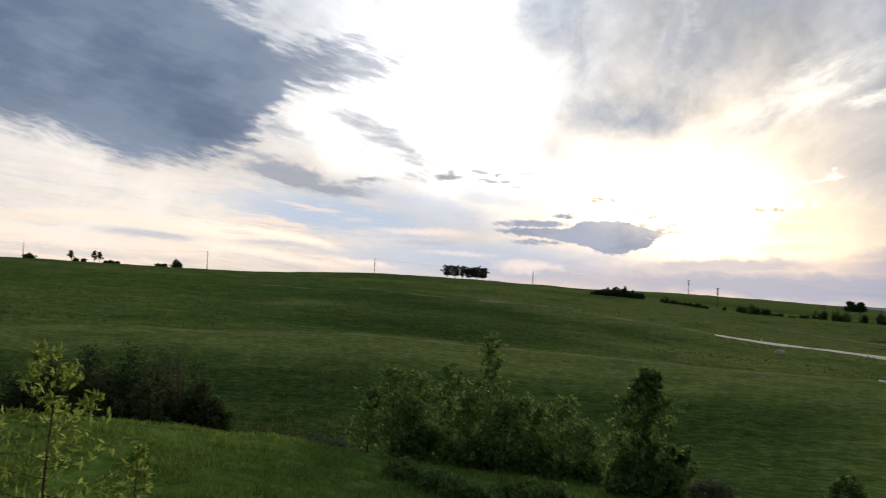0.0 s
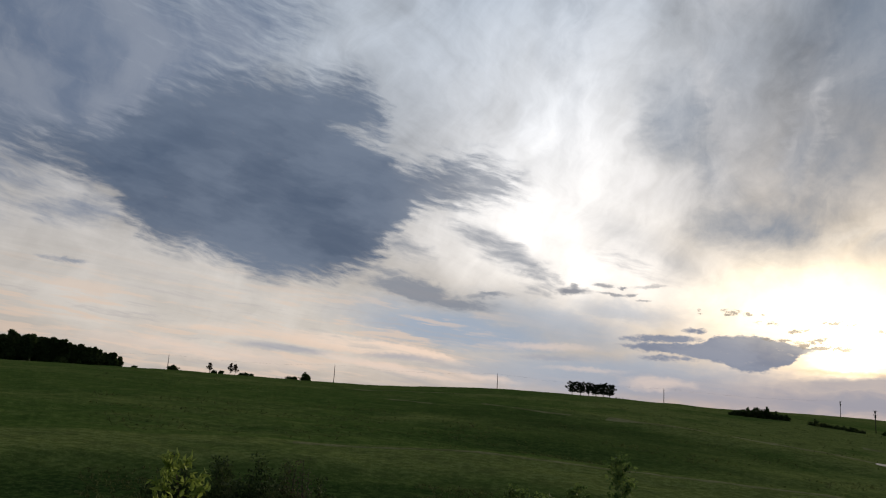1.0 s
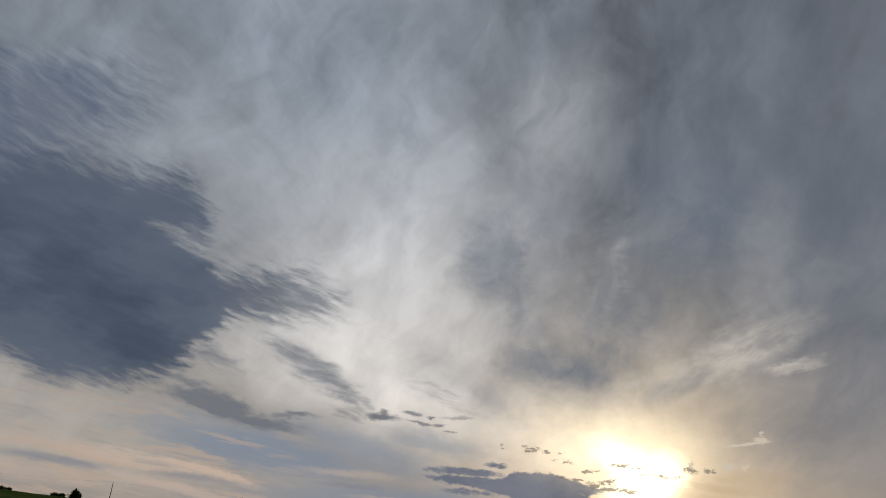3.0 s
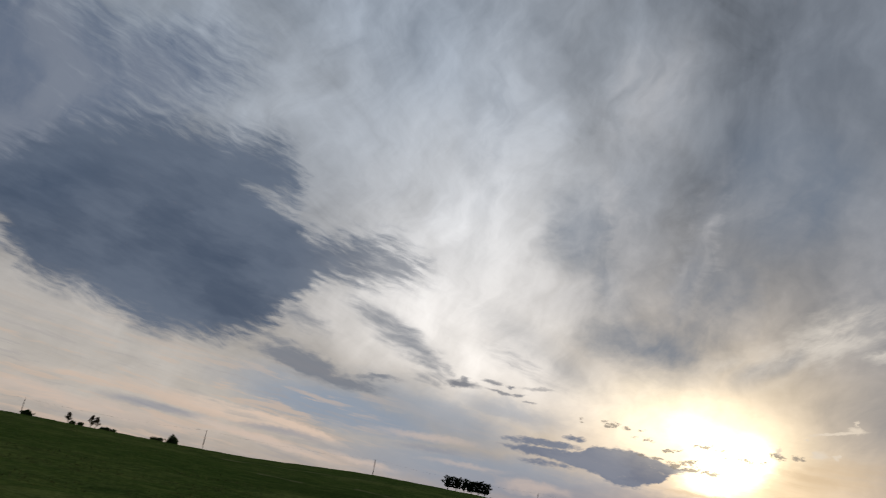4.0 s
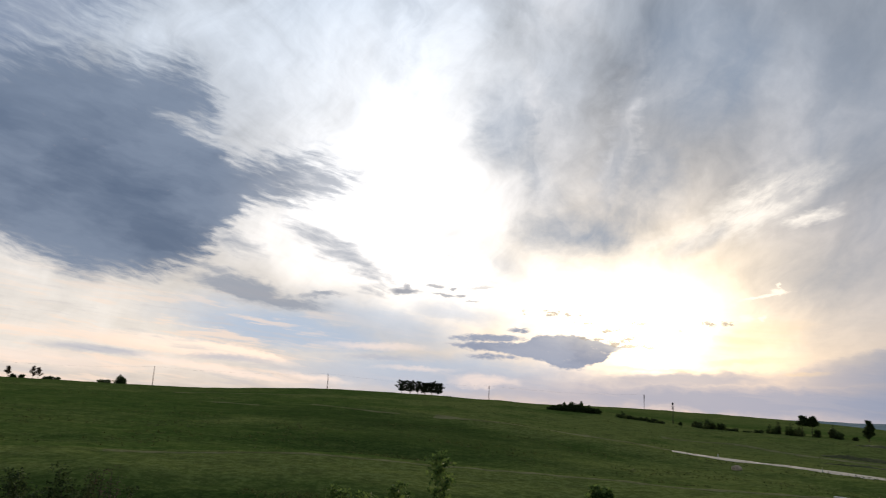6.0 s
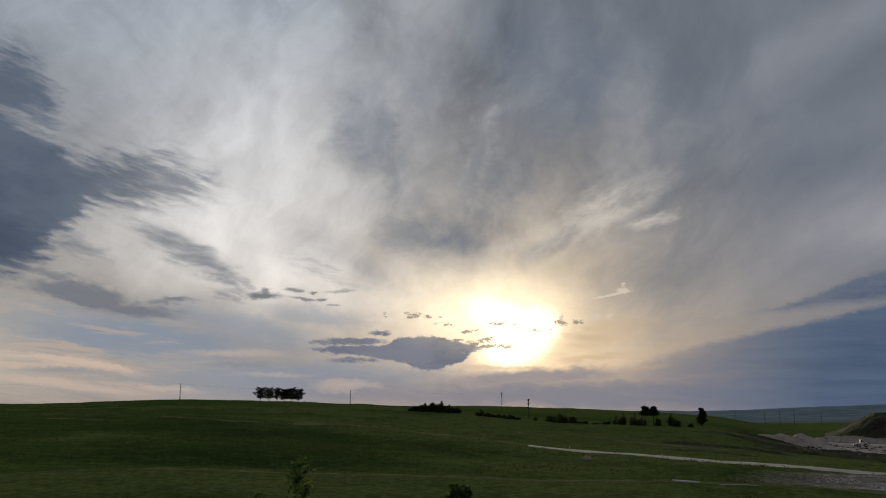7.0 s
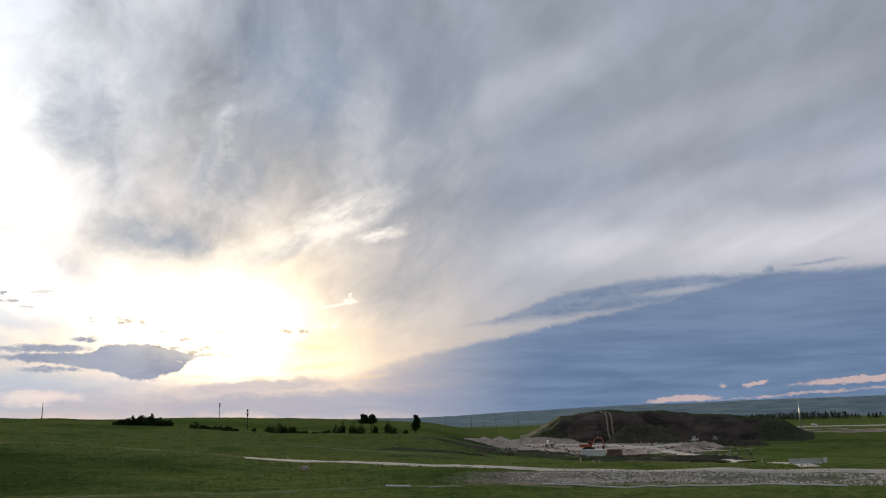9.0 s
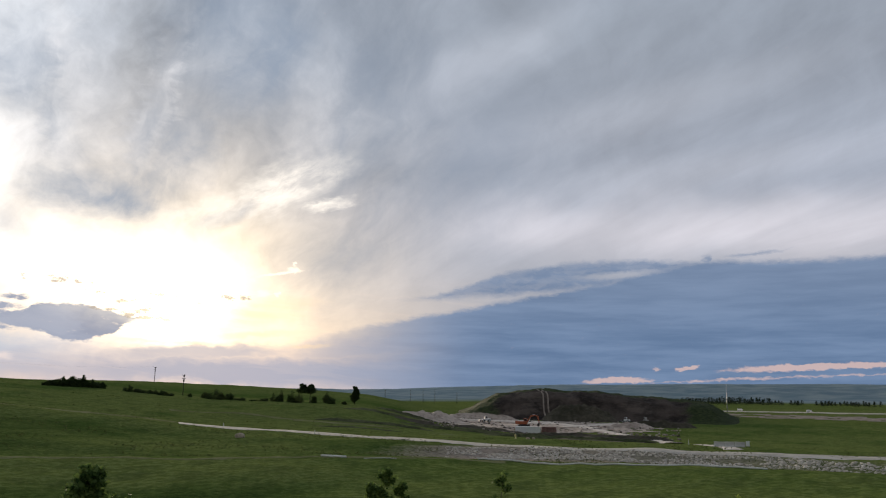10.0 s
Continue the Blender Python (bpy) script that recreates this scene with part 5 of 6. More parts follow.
# ---- machines and site things ----
def excavator(where, turn):
    ob = thing("excavator", where, "orange tracked excavator with its boom bent over bare soil", "excavator", turn=turn)
    ob.scale = (1.3, 1.3, 1.3)
    for y in (-1.25, 1.25):
        t = Shape().prism([(-2.0, 0.35), (-1.75, 0.05), (1.75, 0.05), (2.0, 0.35), (2.0, 0.65), (1.7, 0.92), (-1.7, 0.92), (-2.0, 0.65)], y - 0.3, y + 0.3)
        track = part("track", t.mesh("track", IRON), ob)
        for k in range(5):
            part("roller", Shape().tube([(-1.4 + k * 0.7, y - 0.33, 0.42), (-1.4 + k * 0.7, y + 0.33, 0.42)], [0.24, 0.24], 10).mesh("roller", IRON), track)
    part("undercarriage", Shape().box(-1.2, 1.2, -0.95, 0.95, 0.45, 1.0).mesh("undercarriage", IRON), ob)
    part("house", Shape().box(-2.6, 1.3, -1.35, 1.35, 1.05, 2.1, 0.15).mesh("house", ORANGE), ob)
    part("counterweight", Shape().prism([(-3.0, 1.2), (-2.5, 1.08), (-2.5, 2.2), (-2.85, 2.2), (-3.05, 1.9)], -1.3, 1.3).mesh("counterweight", ORANGE), ob)
    cab = part("cab", Shape().prism([(0.1, 2.05), (1.55, 2.05), (1.6, 2.5), (1.2, 3.1), (0.1, 3.1)], -1.32, -0.35).mesh("cab", ORANGE), ob)
    part("window", Shape().prism([(0.25, 2.3), (1.4, 2.3), (1.45, 2.5), (1.1, 2.95), (0.25, 2.95)], -1.335, -0.335).mesh("window", GLASS_DARK), cab)
    part("boom", Shape().prism([(1.0, 1.7), (1.35, 1.7), (2.6, 3.7), (4.0, 4.1), (5.0, 3.75), (5.1, 3.95), (4.1, 4.55), (2.3, 4.2)], 0.05, 0.5).mesh("boom", ORANGE), ob)
    part("stick", Shape().prism([(4.75, 4.05), (5.25, 4.15), (5.75, 1.6), (5.4, 1.5)], 0.1, 0.45).mesh("stick", ORANGE), ob)
    part("bucket", Shape().prism([(5.75, 1.75), (5.25, 1.65), (4.8, 1.0), (4.95, 0.4), (5.6, 0.2), (5.5, 0.9)], -0.3, 0.85).mesh("bucket", IRON), ob)
    for z0, z1, x0, x1 in ((1.9, 3.6, 1.5, 2.5), (4.6, 4.3, 3.2, 4.9)):
        part("hydraulic_ram", Shape().tube([(x0, 0.28, z0), (x1, 0.28, z1)], [0.11, 0.08], 8).mesh("hydraulic_ram", STEEL, True), ob)
    part("exhaust", Shape().tube([(-1.6, 0.7, 2.05), (-1.6, 0.7, 2.75)], [0.09, 0.09], 8).mesh("exhaust", IRON, True), ob)


def shipping_container(where, turn, length, body, label):
    ob = thing("shipping_container", where, label, "container", "site containers", turn=turn)
    w, h = 2.44, 2.6
    part("frame", Shape().box(-length / 2, length / 2, -w / 2, w / 2, 0.0, 0.16, 0.02).box(-length / 2, length / 2, -w / 2, w / 2, h - 0.12, h, 0.02)
         .box(-length / 2, -length / 2 + 0.16, -w / 2, w / 2, 0.1, h - 0.05, 0.02).box(length / 2 - 0.16, length / 2, -w / 2, w / 2, 0.1, h - 0.05, 0.02).mesh("frame", body), ob)
    n = int(length / 0.28)
    for s in (-1, 1):
        outline = []
        for i in range(n + 1):
            x = -length / 2 + 0.12 + (length - 0.24) * i / n
            outline.append((x, s * (w / 2 - (0.015 if i % 2 else 0.06))))
        v = [(x, y, 0.12) for x, y in outline] + [(x, y, h - 0.1) for x, y in outline]
        f = [[i, i + 1, n + 2 + i, n + 1 + i] for i in range(n)]
        part("side_wall", mesh_from("side_wall", v, f, body, False), ob)
    part("roof", Shape().box(-length / 2 + 0.1, length / 2 - 0.1, -w / 2 + 0.05, w / 2 - 0.05, h - 0.06, h - 0.01, 0.01).mesh("roof", body), ob)
    for s in (-1, 1):
        d = part("door", Shape().box(length / 2 - 0.02, length / 2 + 0.03, s * 0.6 - 0.56, s * 0.6 + 0.56, 0.16, h - 0.14, 0.01).mesh("door", body), ob)
        part("lock_rod", Shape().tube([(length / 2 + 0.06, s * 0.35, 0.2), (length / 2 + 0.06, s * 0.35, h - 0.2)], [0.025, 0.025], 6).mesh("lock_rod", STEEL), d)


def wheel_loader(where, turn, paint, label):
    ob = thing("wheel_loader", where, label, "loader", "site machines", turn=turn)
    part("body", Shape().prism([(-2.6, 0.9), (-0.2, 0.7), (1.3, 0.8), (1.3, 1.5), (0.2, 1.7), (-2.5, 1.9)], -0.8, 0.8).mesh("body", paint), ob)
    cab = part("cab", Shape().prism([(-0.9, 1.7), (0.5, 1.6), (0.35, 3.1), (-0.8, 3.1)], -0.7, 0.7).mesh("cab", paint), ob)
    part("window", Shape().prism([(-0.75, 2.1), (0.32, 2.1), (0.25, 2.9), (-0.68, 2.9)], -0.715, 0.715).mesh("window", GLASS_DARK), cab)
    for x in (-1.6, 1.2):
        for y in (-1.05, 1.05):
            tyre = part("wheel", Shape().tube([(x, y - 0.3, 0.7), (x, y - 0.24, 0.7), (x, y + 0.24, 0.7), (x, y + 0.3, 0.7)], [0.55, 0.72, 0.72, 0.55], 16).mesh("wheel", IRON, True), ob)
            part("rim", Shape().tube([(x, y - 0.32, 0.7), (x, y + 0.32, 0.7)], [0.3, 0.3], 10).mesh("rim", paint), tyre)
    part("lift_arm", Shape().prism([(0.6, 1.5), (0.9, 1.4), (3.0, 0.6), (2.9, 0.9)], -0.5, 0.5).mesh("lift_arm", paint), ob)
    part("bucket", Shape().prism([(2.8, 0.2), (3.9, 0.1), (3.2, 0.4), (3.1, 1.1), (2.8, 1.1)], -1.3, 1.3).mesh("bucket", IRON), ob)


def truck(where, turn, label):
    ob = thing("truck", where, label, "truck", "far trucks", turn=turn)
    ob.scale = (0.42, 0.42, 0.5)
    part("cargo_box", Shape().box(-6.5, 2.6, -1.25, 1.25, 1.0, 3.9, 0.08).mesh("cargo_box", WHITE_PAINT), ob)
    cab = part("cab", Shape().prism([(2.9, 0.6), (5.2, 0.6), (5.2, 1.8), (4.6, 3.1), (2.9, 3.2)], -1.2, 1.2).mesh("cab", WHITE_PAINT), ob)
    part("windscreen", Shape().prism([(4.4, 1.9), (5.24, 1.85), (4.7, 2.95), (4.4, 2.95)], -1.1, 1.1).mesh("windscreen", GLASS_DARK), cab)
    for x in (-5.4, -4.2, 4.1):
        for y in (-1.05, 1.05):
            part("wheel", Shape().tube([(x, y - 0.18, 0.5), (x, y + 0.18, 0.5)], [0.5, 0.5], 14).mesh("wheel", IRON, True), ob)


excavator(spot(45.25, 366) + Vector((0, 0, 0.15)), -52)
shipping_container(spot(45.55, 326, 0.02) + Vector((0, 0, 0.15)), -46, 10.4, WHITE_PAINT, "white steel container standing before the excavator")
shipping_container(spot(47.1, 327, 0.02) + Vector((0, 0, 0.1)), -46, 6.1, RUST_PAINT, "faded reddish steel container beside the white one")
wheel_loader(spot(42.4, 392, 0.0) + Vector((0, 0, 0.15)), 150, WHITE_PAINT, "small white wheel loader parked on pale soil")
wheel_loader(spot(52.6, 440) + Vector((0, 0, 0.1)), 110, WHITE_PAINT, "small white wheel loader parked at the mound's foot")
wheel_loader(spot(54.0, 440) + Vector((0, 0, 0.1)), 60, CONCRETE, "small dusty grey wheel loader parked at the mound's foot")
truck(spot(60.45, 713) + Vector((0, 0, 0.4)), -25, "white box truck on the far highway")
truck(spot(64.8, 727) + Vector((0, 0, 0.4)), -25, "white box truck on the far highway")


def barrier_block(where, turn):
    ob = Shape().prism([(-0.45, 0.0), (0.45, 0.0), (0.38, 0.25), (0.2, 0.5), (0.14, 1.15), (-0.14, 1.15), (-0.2, 0.5), (-0.38, 0.25)], -1.1, 1.1).mesh("barrier_block", PALE_CONCRETE)
    o = tagged(new("barrier_block", ob), "grey concrete barrier block beside the gravel road", "barrier", "roadside barrier blocks")
    o.matrix_basis = Matrix.Translation(where) @ pose(0, 0, 0, 0, 0, turn)
    return o


for k in range(3):
    barrier_block(spot(59.0 + k * 0.68, 190), 30 + k * 2)


def sign_board(az, r, w, h, label, paint):
    foot = spot(az, r, 0.1)
    ob = thing("sign_board", foot, label, "sign", turn=-az)
    part("panel", Shape().box(-w / 2, w / 2, -0.03, 0.03, 0.35, 0.35 + h, 0.01).mesh("panel", paint), ob)
    for x in (-w * 0.4, w * 0.4):
        part("post", Shape().box(x - 0.05, x + 0.05, 0.035, 0.135, 0.0, 0.35 + h * 0.9, 0.01).mesh("post", POLE_WOOD), ob)


sign_board(60.87, 189, 0.8, 1.1, "plain white board on two posts beside the road", WHITE_PAINT)


def hydrant(az, r):
    ob = thing("hydrant", spot(az, r, 0.05), "pale yellow hydrant standing beside the gravel road", "hydrant", turn=-az)
    part("barrel", Shape().tube([(0, 0, 0), (0, 0, 0.1), (0, 0, 0.12), (0, 0, 0.9), (0, 0, 1.0)], [0.26, 0.26, 0.17, 0.17, 0.22], 12).mesh("barrel", YELLOW, True), ob)
    part("bonnet", Shape().tube([(0, 0, 1.0), (0, 0, 1.15), (0, 0, 1.28)], [0.22, 0.17, 0.05], 12).mesh("bonnet", YELLOW, True), ob)
    for s in (-1, 1):
        part("outlet", Shape().tube([(s * 0.12, 0, 0.75), (s * 0.34, 0, 0.75)], [0.1, 0.1], 10).mesh("outlet", YELLOW, True), ob)


hydrant(44.68, 205)


def marker_post(az, r, h, label):
    ob = thing("marker_post", spot(az, r, 0.2), label, "post", "marker posts", turn=-az)
    part("post", Shape().box(-0.07, 0.07, -0.05, 0.05, 0, h + 0.2, 0.015).mesh("post", WHITE_PAINT), ob)
    part("cap", Shape().box(-0.09, 0.09, -0.07, 0.07, h + 0.2, h + 0.3, 0.02).mesh("cap", YELLOW), ob)


marker_post(56.97, 205, 1.2, "pale wooden marker post beside the site track")
marker_post(29.8, 196, 1.0, "small white marker post at the gravel road")
marker_post(23.3, 208, 1.0, "small white marker post at the gravel road")


# ---- far trees ----
def flat_top(f):
    return 0.8 + 0.3 * math.sin(f * 40) if f < 0.86 else 0.75


PINE_ROW = "tall pine with bare trunk and layered crown on the crest"
for k, (az, h) in enumerate(((0.42, 7.8), (1.02, 7.9), (1.62, 8.0), (2.16, 7.4), (2.68, 8.1), (3.14, 7.6))):
    tree("pine_tree", spot(az, 446, 0.1), PINE_ROW, "tree", LEAF_PINE, 100 + k, h * 0.95, 0.22, 0.27, 28, 3.1, 0.06, 22, 0.6, 0.62, "row of crest pines", 0.35, crown=flat_top, forks=1)
for k in range(4):
    shrub("crest_shrub", spot(3.6 + k * 0.24, 440, 0.05), "low dark shrub on the grassy crest", LEAF_DARK, 120 + k, 1.2 - 0.15 * k, 1.2, 5, 12, 0.3, "crest shrubs")

pick = np.random.RandomState(12)
for k in range(26):
    az = -40.6 + 8.0 * k / 25 + pick.uniform(-0.1, 0.1)
    h = (13.6 - 7.6 * max(0, (az + 37.6) / 5.2)) * pick.uniform(0.9, 1.06)
    tree("grove_tree", spot(az, 452 + pick.uniform(-12, 16), 0.1), "broad dark deciduous tree in the hilltop grove", "tree", LEAF_DARK, 840 + k, h, 0.3, 0.04, 26, h * 0.30, 0.30, 40, 0.8, h * 0.11,
         "hilltop grove", 0.7)
for k in range(8):
    az = -47 + 6.8 * k / 7
    tree("spruce", spot(az, 455 + pick.uniform(-8, 8), 0.1), "dark pointed spruce beside the hilltop grove", "tree", LEAF_PINE, 170 + k, pick.uniform(8.5, 11.5), 0.2, 0.06, 30, 2.2, -0.1, 26, 0.6, 0.5,
         "hilltop spruces", 0.35, taper=0.95)
shrub("round_bush", spot(-36.25, 428, 0.05), "round dark bush at the grove's edge", LEAF_DARK, 181, 4.0, 4.6, 14, 40, 0.55, "crest bushes")
shrub("round_bush", spot(-31.5, 430, 0.05), "low dark bush at the grove's edge", LEAF_DARK, 182, 1.6, 2.6, 8, 24, 0.45, "crest bushes")
shrub("round_bush", spot(-29.0, 405, 0.05), "low dark bush on the hill's crest", LEAF_DARK, 183, 2.4, 4.5, 10, 30, 0.5, "crest bushes")
shrub("round_bush", spot(-19.55, 424, 0.05), "round dark bush on the hill's crest", LEAF_DARK, 184, 4.4, 4.2, 14, 44, 0.5, "crest bushes")
shrub("round_bush", spot(-20.6, 420, 0.05), "low dark bush on the hill's crest", LEAF_DARK, 185, 1.4, 6.0, 10, 24, 0.45, "crest bushes")
for k, (az, h) in enumerate(((-26.45, 5.4), (-25.0, 6.2), (-24.65, 5.6))):
    tree("thin_tree", spot(az, 438, 0.1), "thin sparse-leaved tree on the hill's crest", "tree", LEAF_RUST, 190 + k, h, 0.14, 0.25, 12, 1.6, 0.7, 9, 0.5, 0.6, "thin crest trees")
for k, az in enumerate((-26.1, -25.6, -24.2, -23.9, -23.5)):
    shrub("crest_shrub", spot(az, 434, 0.05), "low dark shrub on the grassy crest", LEAF_DARK, 200 + k, 2.2 - 0.2 * (k % 3), 3.0, 8, 22, 0.45, "crest shrubs")
for k in range(12):
    az = 11.6 + 3.4 * k / 11
    h = (1.8, 2.2, 2.9, 3.4, 4.4, 4.7, 4.4, 4.5, 4.0, 3.4, 3.0, 2.2)[k]
    shrub("thicket_bush", spot(az, 345 + 3 * (k % 3), 0.05), "dense dark bush in the thicket on the ridge", LEAF_DARK, 210 + k, h * (0.85 + 0.25 * (k % 2)), 3.0, 12, 30, 0.42, "ridge thicket")
HEDGE = ((16.7, 3.6, 3.0), (17.3, 2.0, 1.9), (17.9, 1.2, 2.6), (18.4, 1.7, 2.8), (18.95, 2.7, 2.2), (19.5, 1.2, 1.2), (20.8, 2.0, 1.1), (21.9, 3.0, 2.4), (22.4, 4.6, 2.4), (22.9, 4.6, 2.4), (23.5, 3.8, 2.2),
         (24.3, 1.0, 2.4), (25.2, 1.0, 2.4), (26.0, 1.6, 2.4), (26.8, 3.0, 2.0), (27.2, 5.2, 1.8), (27.9, 4.4, 1.8), (28.4, 3.0, 2.0), (29.6, 3.6, 2.0), (30.5, 4.6, 1.8), (30.9, 3.2, 1.6), (31.8, 1.8, 1.6))
for k, (az, h, w) in enumerate(HEDGE):
    shrub("hedge_bush", spot(az, 338 + 2 * (k % 4), 0.05), "dark leafy bush in the hedgerow below the ridge", LEAF_SHADE if k % 2 else LEAF_DARK, 230 + k, h * (0.7 + 0.1 * (k % 3)) * (1.38 if az > 26 else 1.1), w * (1.1 + 0.5 * (k % 3)), 10 + k % 4, 15, 0.4, "hedgerow")
tree("hedge_tree", spot(28.7, 340, 0.1), "dark flat-crowned tree rising from the hedgerow", "tree", LEAF_DARK, 260, 7.9, 0.2, 0.55, 16, 2.4, 0.25, 30, 0.45, 0.8, "hedgerow trees", 0.6)
tree("hedge_tree", spot(29.3, 341, 0.1), "dark flat-crowned tree rising from the hedgerow", "tree", LEAF_DARK, 261, 7.7, 0.2, 0.55, 16, 2.2, 0.25, 30, 0.45, 0.8, "hedgerow trees", 0.6)
tree("hedge_tree", spot(32.6, 343, 0.1), "lone rounded dark tree at the hedgerow's end", "tree", LEAF_DARK, 262, 7.9, 0.2, 0.15, 20, 1.7, 0.3, 46, 0.5, 0.65, "hedgerow trees", 0.6)


def far_treeline():
    """The dark belt of conifers along the foot of the far slope."""
    pick = np.random.RandomState(300)
    centres, spread = [], []
    for k in range(230):
        az = 56.5 + 24 * (k + pick.uniform(0, 1)) / 230
        if az > 62.6 and pick.uniform() < 0.5:
            continue
        r = 1010 + pick.uniform(-25, 25)
        foot = spot(az, r)
        h = pick.uniform(6.0, 9.0) * (1.2 if 59 < az < 60.6 else 1.0) * (0.7 if az > 62.4 else 1)
        for j in range(6):
            centres.append(foot + Vector((0, 0, h * (j + 0.4) / 6)))
            spread.append(max(0.5, 3.3 * (1 - j / 6.5)))
    me = leaves_mesh("far_treeline", centres, spread, 26, 1.1, LEAF_PINE, pick, 0.5)
    tagged(new("far_treeline", me), "dark belt of far conifers along the slope's foot", "trees", kind="stuff")


far_treeline()


# ---- near trees and bushes ----
def spire(f):
    return 0.75 if f < 0.5 else 0.75 * (1 - (f - 0.5) / 0.5) + 0.18


def open_top(f):
    return min(1.0, (1 - f) * 2.4 + 0.1)


def tall(az, r, top_el):
    """How tall a plant at a bearing and distance grows to reach a height in the view from the knoll."""
    return EYE_Z + r * math.tan(radians(top_el)) - spot(az, r).z


SAPLING = "young fresh green sapling with long narrow leaves"
for k, (az, r, el, w, n) in enumerate(((-27.0, 8.6, -5.0, 0.95, 36), (-31.6, 8.2, -11.0, 0.5, 22), (-21.4, 8.8, -12.0, 0.48, 20), (61.2, 13.0, -6.8, 0.55, 24))):
    h = tall(az, r, el)
    tree("sapling", spot(az, r, 0.05), SAPLING, "tree", LEAF_LIGHT, 401 + k, h, 0.03, 0.1, int(n * 1.3), w * 0.78, 0.22, 4, 0.115, 0.075, "fresh saplings", 0.3, forks=2, crown=open_top, wander=0.03, droop=0.15)
POPLAR = "young poplar with upright limbs and green leaves"
for k, (az, r, el, w, n) in enumerate(((4.0, 32, -4.1, 0.95, 36), (1.1, 33, -6.4, 0.8, 30), (-3.2, 33.5, -6.7, 1.0, 34), (-1.0, 34, -7.2, 1.0, 30), (-5.0, 34, -8.4, 0.8, 26), (6.5, 33.5, -8.4, 1.0, 28), (9.6, 33, -8.5, 1.0, 30),
                                      (8.0, 34, -9.2, 1.0, 28), (11.6, 34, -10.0, 0.9, 24), (2.6, 31.5, -8.6, 1.0, 30), (-2.0, 32, -9.0, 1.0, 30), (5.4, 31.8, -9.0, 1.0, 30))):
    tree("poplar", spot(az, r, 0.1), POPLAR, "tree", LEAF_MID, 420 + k, tall(az, r, el), 0.05, 0.05, n, w * 1.08, 0.7, 4, 0.20, 0.32, "young poplars", 0.65, taper=0.72)
tree("poplar", spot(15.45, 31.5, 0.1), "narrow dense young poplar with a pointed crown", "tree", LEAF_MID, 440, tall(15.45, 31.5, -6.0), 0.07, 0.04, 56, 1.2, 0.8, 9, 0.19, 0.25, "young poplars", 0.7, crown=spire)
for k, (az, r, h, w) in enumerate(((14.6, 31, 2.0, 1.8), (16.6, 31.3, 1.8, 1.8), (-1.0, 32.5, 1.7, 2.2), (3.5, 33, 1.8, 2.4), (7.6, 33, 1.6, 2.4), (10.8, 33.5, 1.4, 2.2))):
    shrub("poplar_sprouts", spot(az, r, 0.1), "leafy poplar sprouts round the young trees' feet", LEAF_MID, 520 + k, h, w, 14, 34, 0.17, "poplar sprouts", narrow=0.65)
for k, (az, r, el, w, n, per) in enumerate(((17.8, 33, -11.4, 0.9, 22, 15), (35.9, 30, -6.3, 0.55, 22, 15), (34.9, 30.3, -7.2, 0.45, 16, 15), (36.9, 30.2, -7.0, 0.45, 16, 15), (44.3, 29, -6.2, 0.42, 18, 9), (28.9, 33, -12.0, 0.8, 20, 13))):
    tree("poplar", spot(az, r, 0.1), POPLAR, "tree", LEAF_MID, 441 + k, tall(az, r, el), 0.05, 0.12, n, w, 0.9, per, 0.14, 0.2, "young poplars", 0.7, taper=0.6)
DARK_BUSH = "large dark bush in the grassy gully"
for k, (az, r, el, w) in enumerate(((-22.6, 48, -4.9, 3.0), (-20.4, 50, -6.3, 3.0), (-17.9, 49, -7.0, 2.2), (-25.0, 50, -5.7, 2.8), (-23.8, 46.5, -7.2, 2.6), (-27.3, 51, -5.7, 2.2), (-29.0, 50, -6.9, 2.4), (-21.3, 46, -8.0, 2.2), (-16.6, 48, -8.6, 1.8))):
    shrub("gully_bush", spot(az, r, 0.1), DARK_BUSH, LEAF_SHADE if k % 3 == 1 else LEAF_DARK, 460 + k, tall(az, r, el), w, 17, 54, 0.2, "gully bushes", narrow=0.6)
shrub("gully_bush", spot(-19.4, 50.5, 0.1), "reddish half-bare bush in the grassy gully", LEAF_RUST, 470, tall(-19.4, 50.5, -5.2), 2.8, 34, 7, 0.15, "gully bushes")
WILLOW = "low silvery willow bush in the gully bottom"
for k, (az, r, h, w) in enumerate(((-31.6, 47, 2.0, 3.0), (-33.6, 48, 1.8, 2.8), (-18.6, 43.5, 1.7, 2.0), (-20.2, 42, 2.0, 2.2), (-12.3, 44, 1.4, 2.2), (-9.0, 43, 1.6, 2.6), (-7.2, 42, 1.5, 2.4), (-17.0, 43, 1.5, 2.6), (-30.5, 45, 2.2, 3.4), (-14.6, 44, 1.2, 2.0), (11.0, 38, 1.8, 2.6),
                                   (13.2, 37, 1.7, 2.4), (20.0, 39, 1.4, 2.2))):
    shrub("willow_bush", spot(az, r, 0.1), WILLOW, LEAF_WILLOW, 480 + k, h, w, 16, 46, 0.14, "willow bushes", narrow=0.3)
FRONT = "leafy bush at the near bank's edge"
for k, (az, r, h, w) in enumerate(((0.6, 25, 1.0, 1.5), (3.4, 24.5, 0.8, 1.2), (6.5, 25.5, 0.9, 1.4), (9.6, 26, 0.8, 1.2), (-2.2, 26, 0.8, 1.2))):
    shrub("bank_bush", spot(az, r, 0.1), FRONT, LEAF_MID, 500 + k, h, w, 14, 16, 0.12, "bank bushes", narrow=0.6)


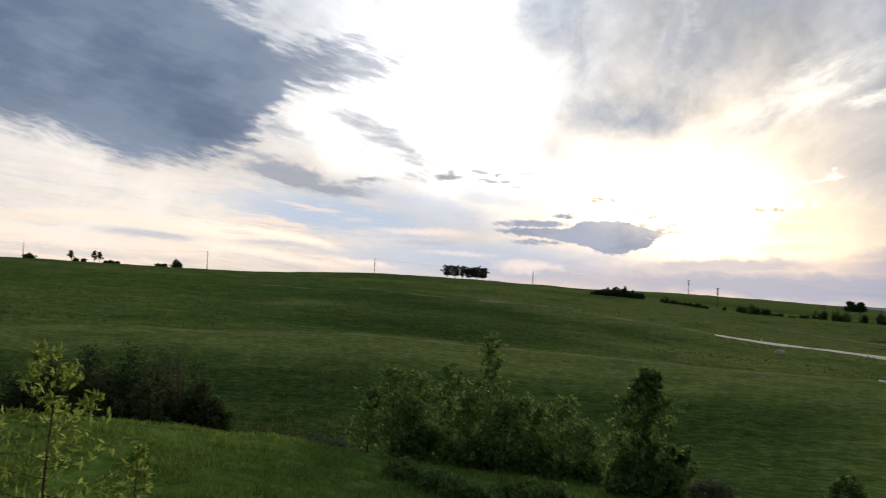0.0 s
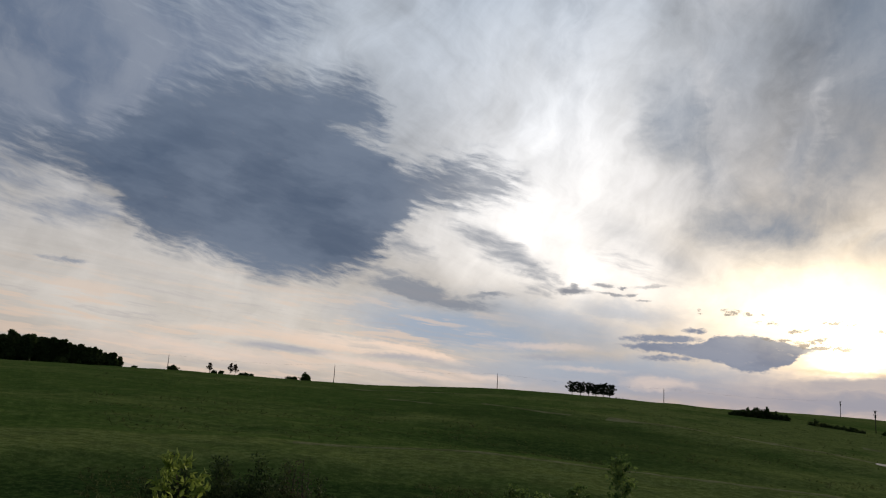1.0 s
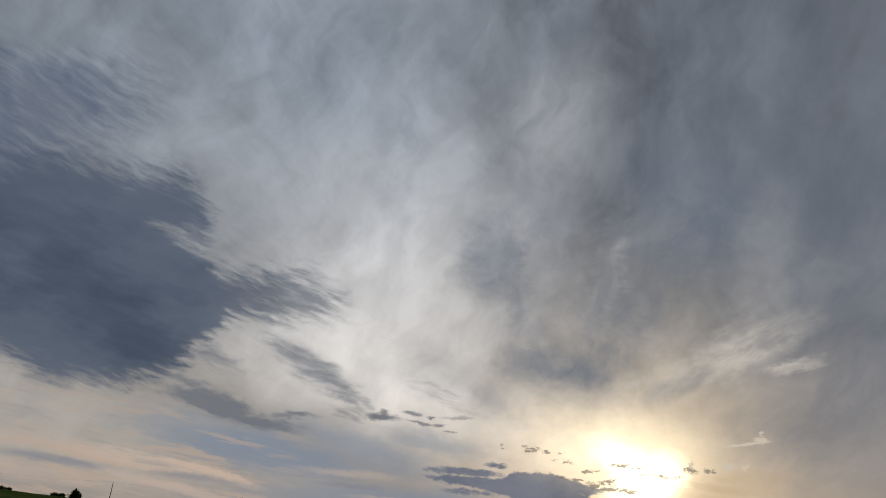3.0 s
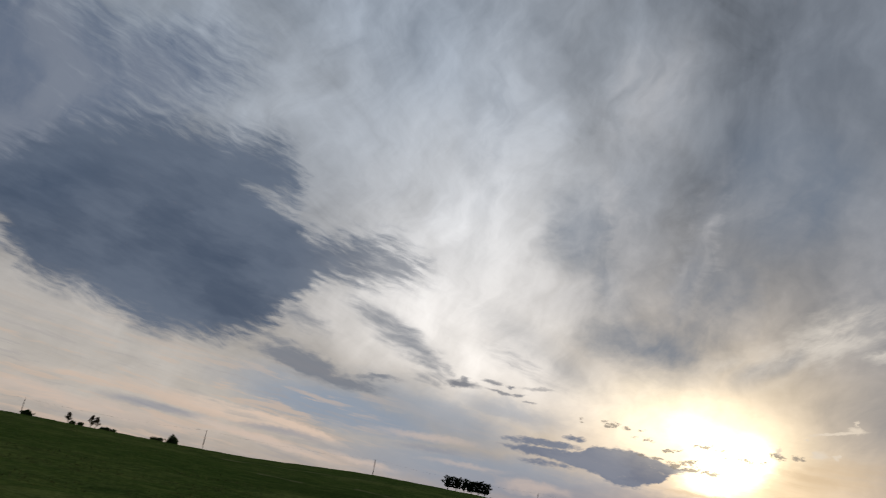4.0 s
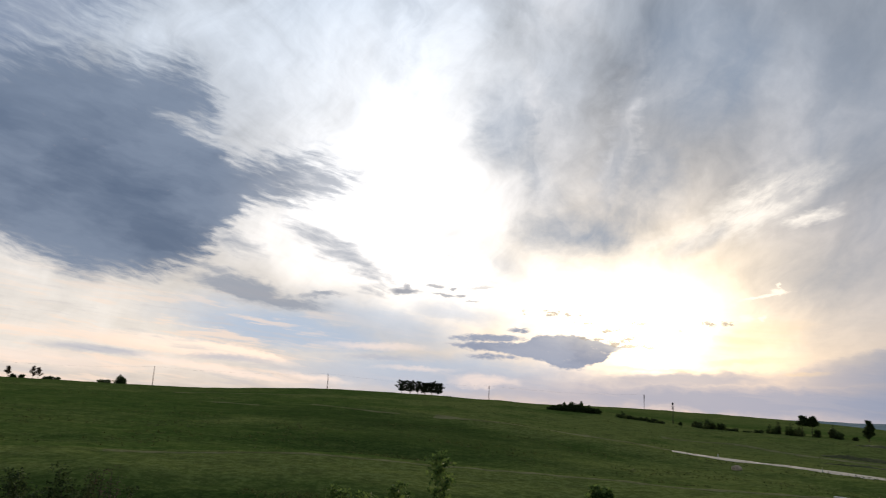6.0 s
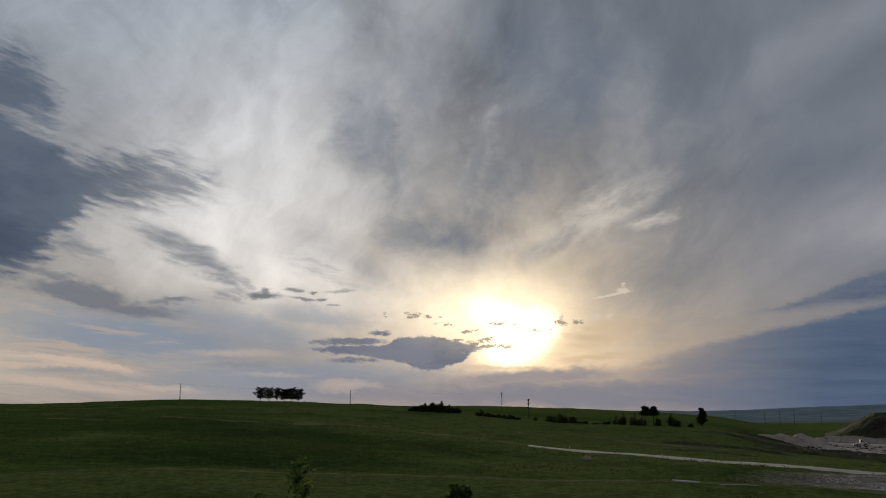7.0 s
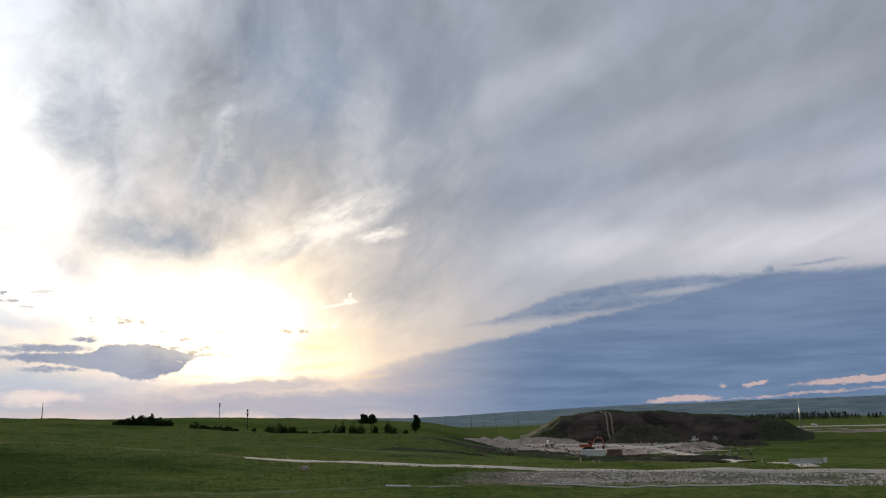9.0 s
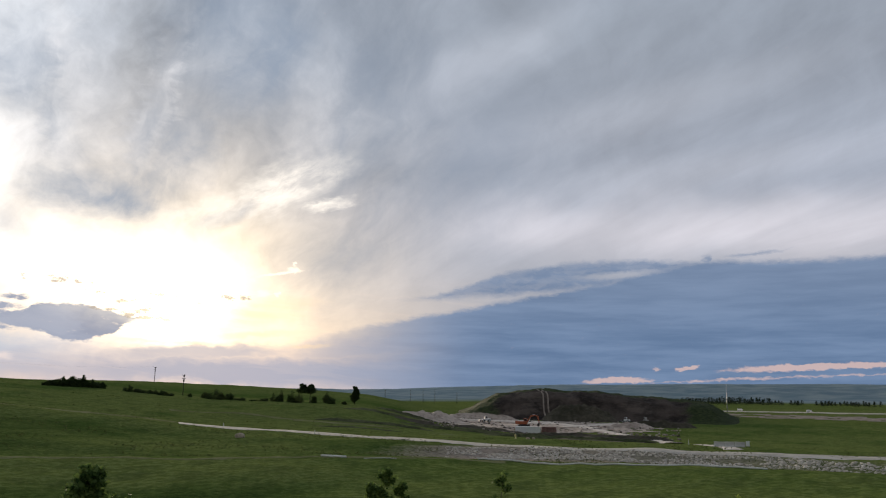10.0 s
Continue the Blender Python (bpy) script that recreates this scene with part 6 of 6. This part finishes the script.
def near_grass():
    """Blades and seed stalks on the near bank, and tussocks on the slopes behind."""
    pick = np.random.RandomState(600)
    n = 130000
    az, r = pick.uniform(-40, 68, n), 14 + 22 * pick.uniform(0, 1, n) ** 1.3
    x, y = r * np.sin(np.radians(az)), r * np.cos(np.radians(az))
    keep = swell(x, y, 61, 18, 1.2, 6) + pick.normal(size=n) * 0.5 > -0.35
    x, y = x[keep], y[keep]
    z = ground_z(x, y) - 0.02
    n = len(x)
    h = pick.uniform(0.07, 0.22, n) * (1 + 0.35 * swell(x, y, 63, 14, 1.5, 8))
    a = pick.uniform(0, 6.283, n)
    lean = pick.normal(size=(n, 2)) * 0.35
    w = pick.uniform(0.012, 0.028, n)
    foot = np.stack([x, y, z], -1)
    side = np.stack([np.cos(a), np.sin(a), np.zeros(n)], -1) * w[:, None]
    mid = foot + np.stack([lean[:, 0] * h * 0.4, lean[:, 1] * h * 0.4, h * 0.6], -1)
    tip = foot + np.stack([lean[:, 0] * h, lean[:, 1] * h, h], -1)
    v = np.stack([foot - side, foot + side, mid + side * 0.7, mid - side * 0.7, tip], 1).reshape(-1, 3)
    i = np.arange(n)[:, None] * 5
    t = np.concatenate([i + [0, 1, 2], i + [0, 2, 3], i + [3, 2, 4]], 1).reshape(-1, 3)
    me = bpy.data.meshes.new("grass")
    me.vertices.add(len(v))
    me.vertices.foreach_set("co", v.astype(np.float32).ravel())
    me.loops.add(t.size)
    me.loops.foreach_set("vertex_index", t.ravel().astype(np.int32))
    me.polygons.add(len(t))
    me.polygons.foreach_set("loop_start", np.arange(0, t.size, 3, dtype=np.int32))
    me.update(calc_edges=True)
    me.materials.append(GRASS_BLADE)
    tagged(new("grass", me), "fresh green grass blades on the near bank", "grass", kind="stuff")


near_grass()


def slope_tussocks(name, az0, az1, r0, r1, count, size, leaf, label, seed):
    """Rough tufts on the slopes, in drifts."""
    pick = np.random.RandomState(seed)
    az, r = pick.uniform(az0, az1, count), np.sqrt(pick.uniform(r0 ** 2, r1 ** 2, count))
    x, y = r * np.sin(np.radians(az)), r * np.cos(np.radians(az))
    keep = swell(x, y, seed + 1, 18, 6, 40) + pick.normal(size=count) * 0.35 > 0.35
    x, y = x[keep], y[keep]
    centres = np.stack([x, y, ground_z(x, y) + size * 0.2], -1)
    me = leaves_mesh(name, centres, size * 0.8, 5, size, leaf, pick, 0.35, -0.5)
    tagged(new(name, me), label, "grass", kind="stuff")


slope_tussocks("tussocks", -34, 75, 114, 200, 9000, 0.36, LEAF_TUFT, "dark rough tussocks on the slope below the road", 611)
slope_tussocks("tussocks", -34, 36, 205, 400, 4500, 0.4, LEAF_TUFT, "dark rough tussocks strewn over the hillside", 613)
slope_tussocks("tussocks", -34, 2, 36, 84, 5000, 0.25, LEAF_TUFT, "dark weedy tufts in the gully", 615)
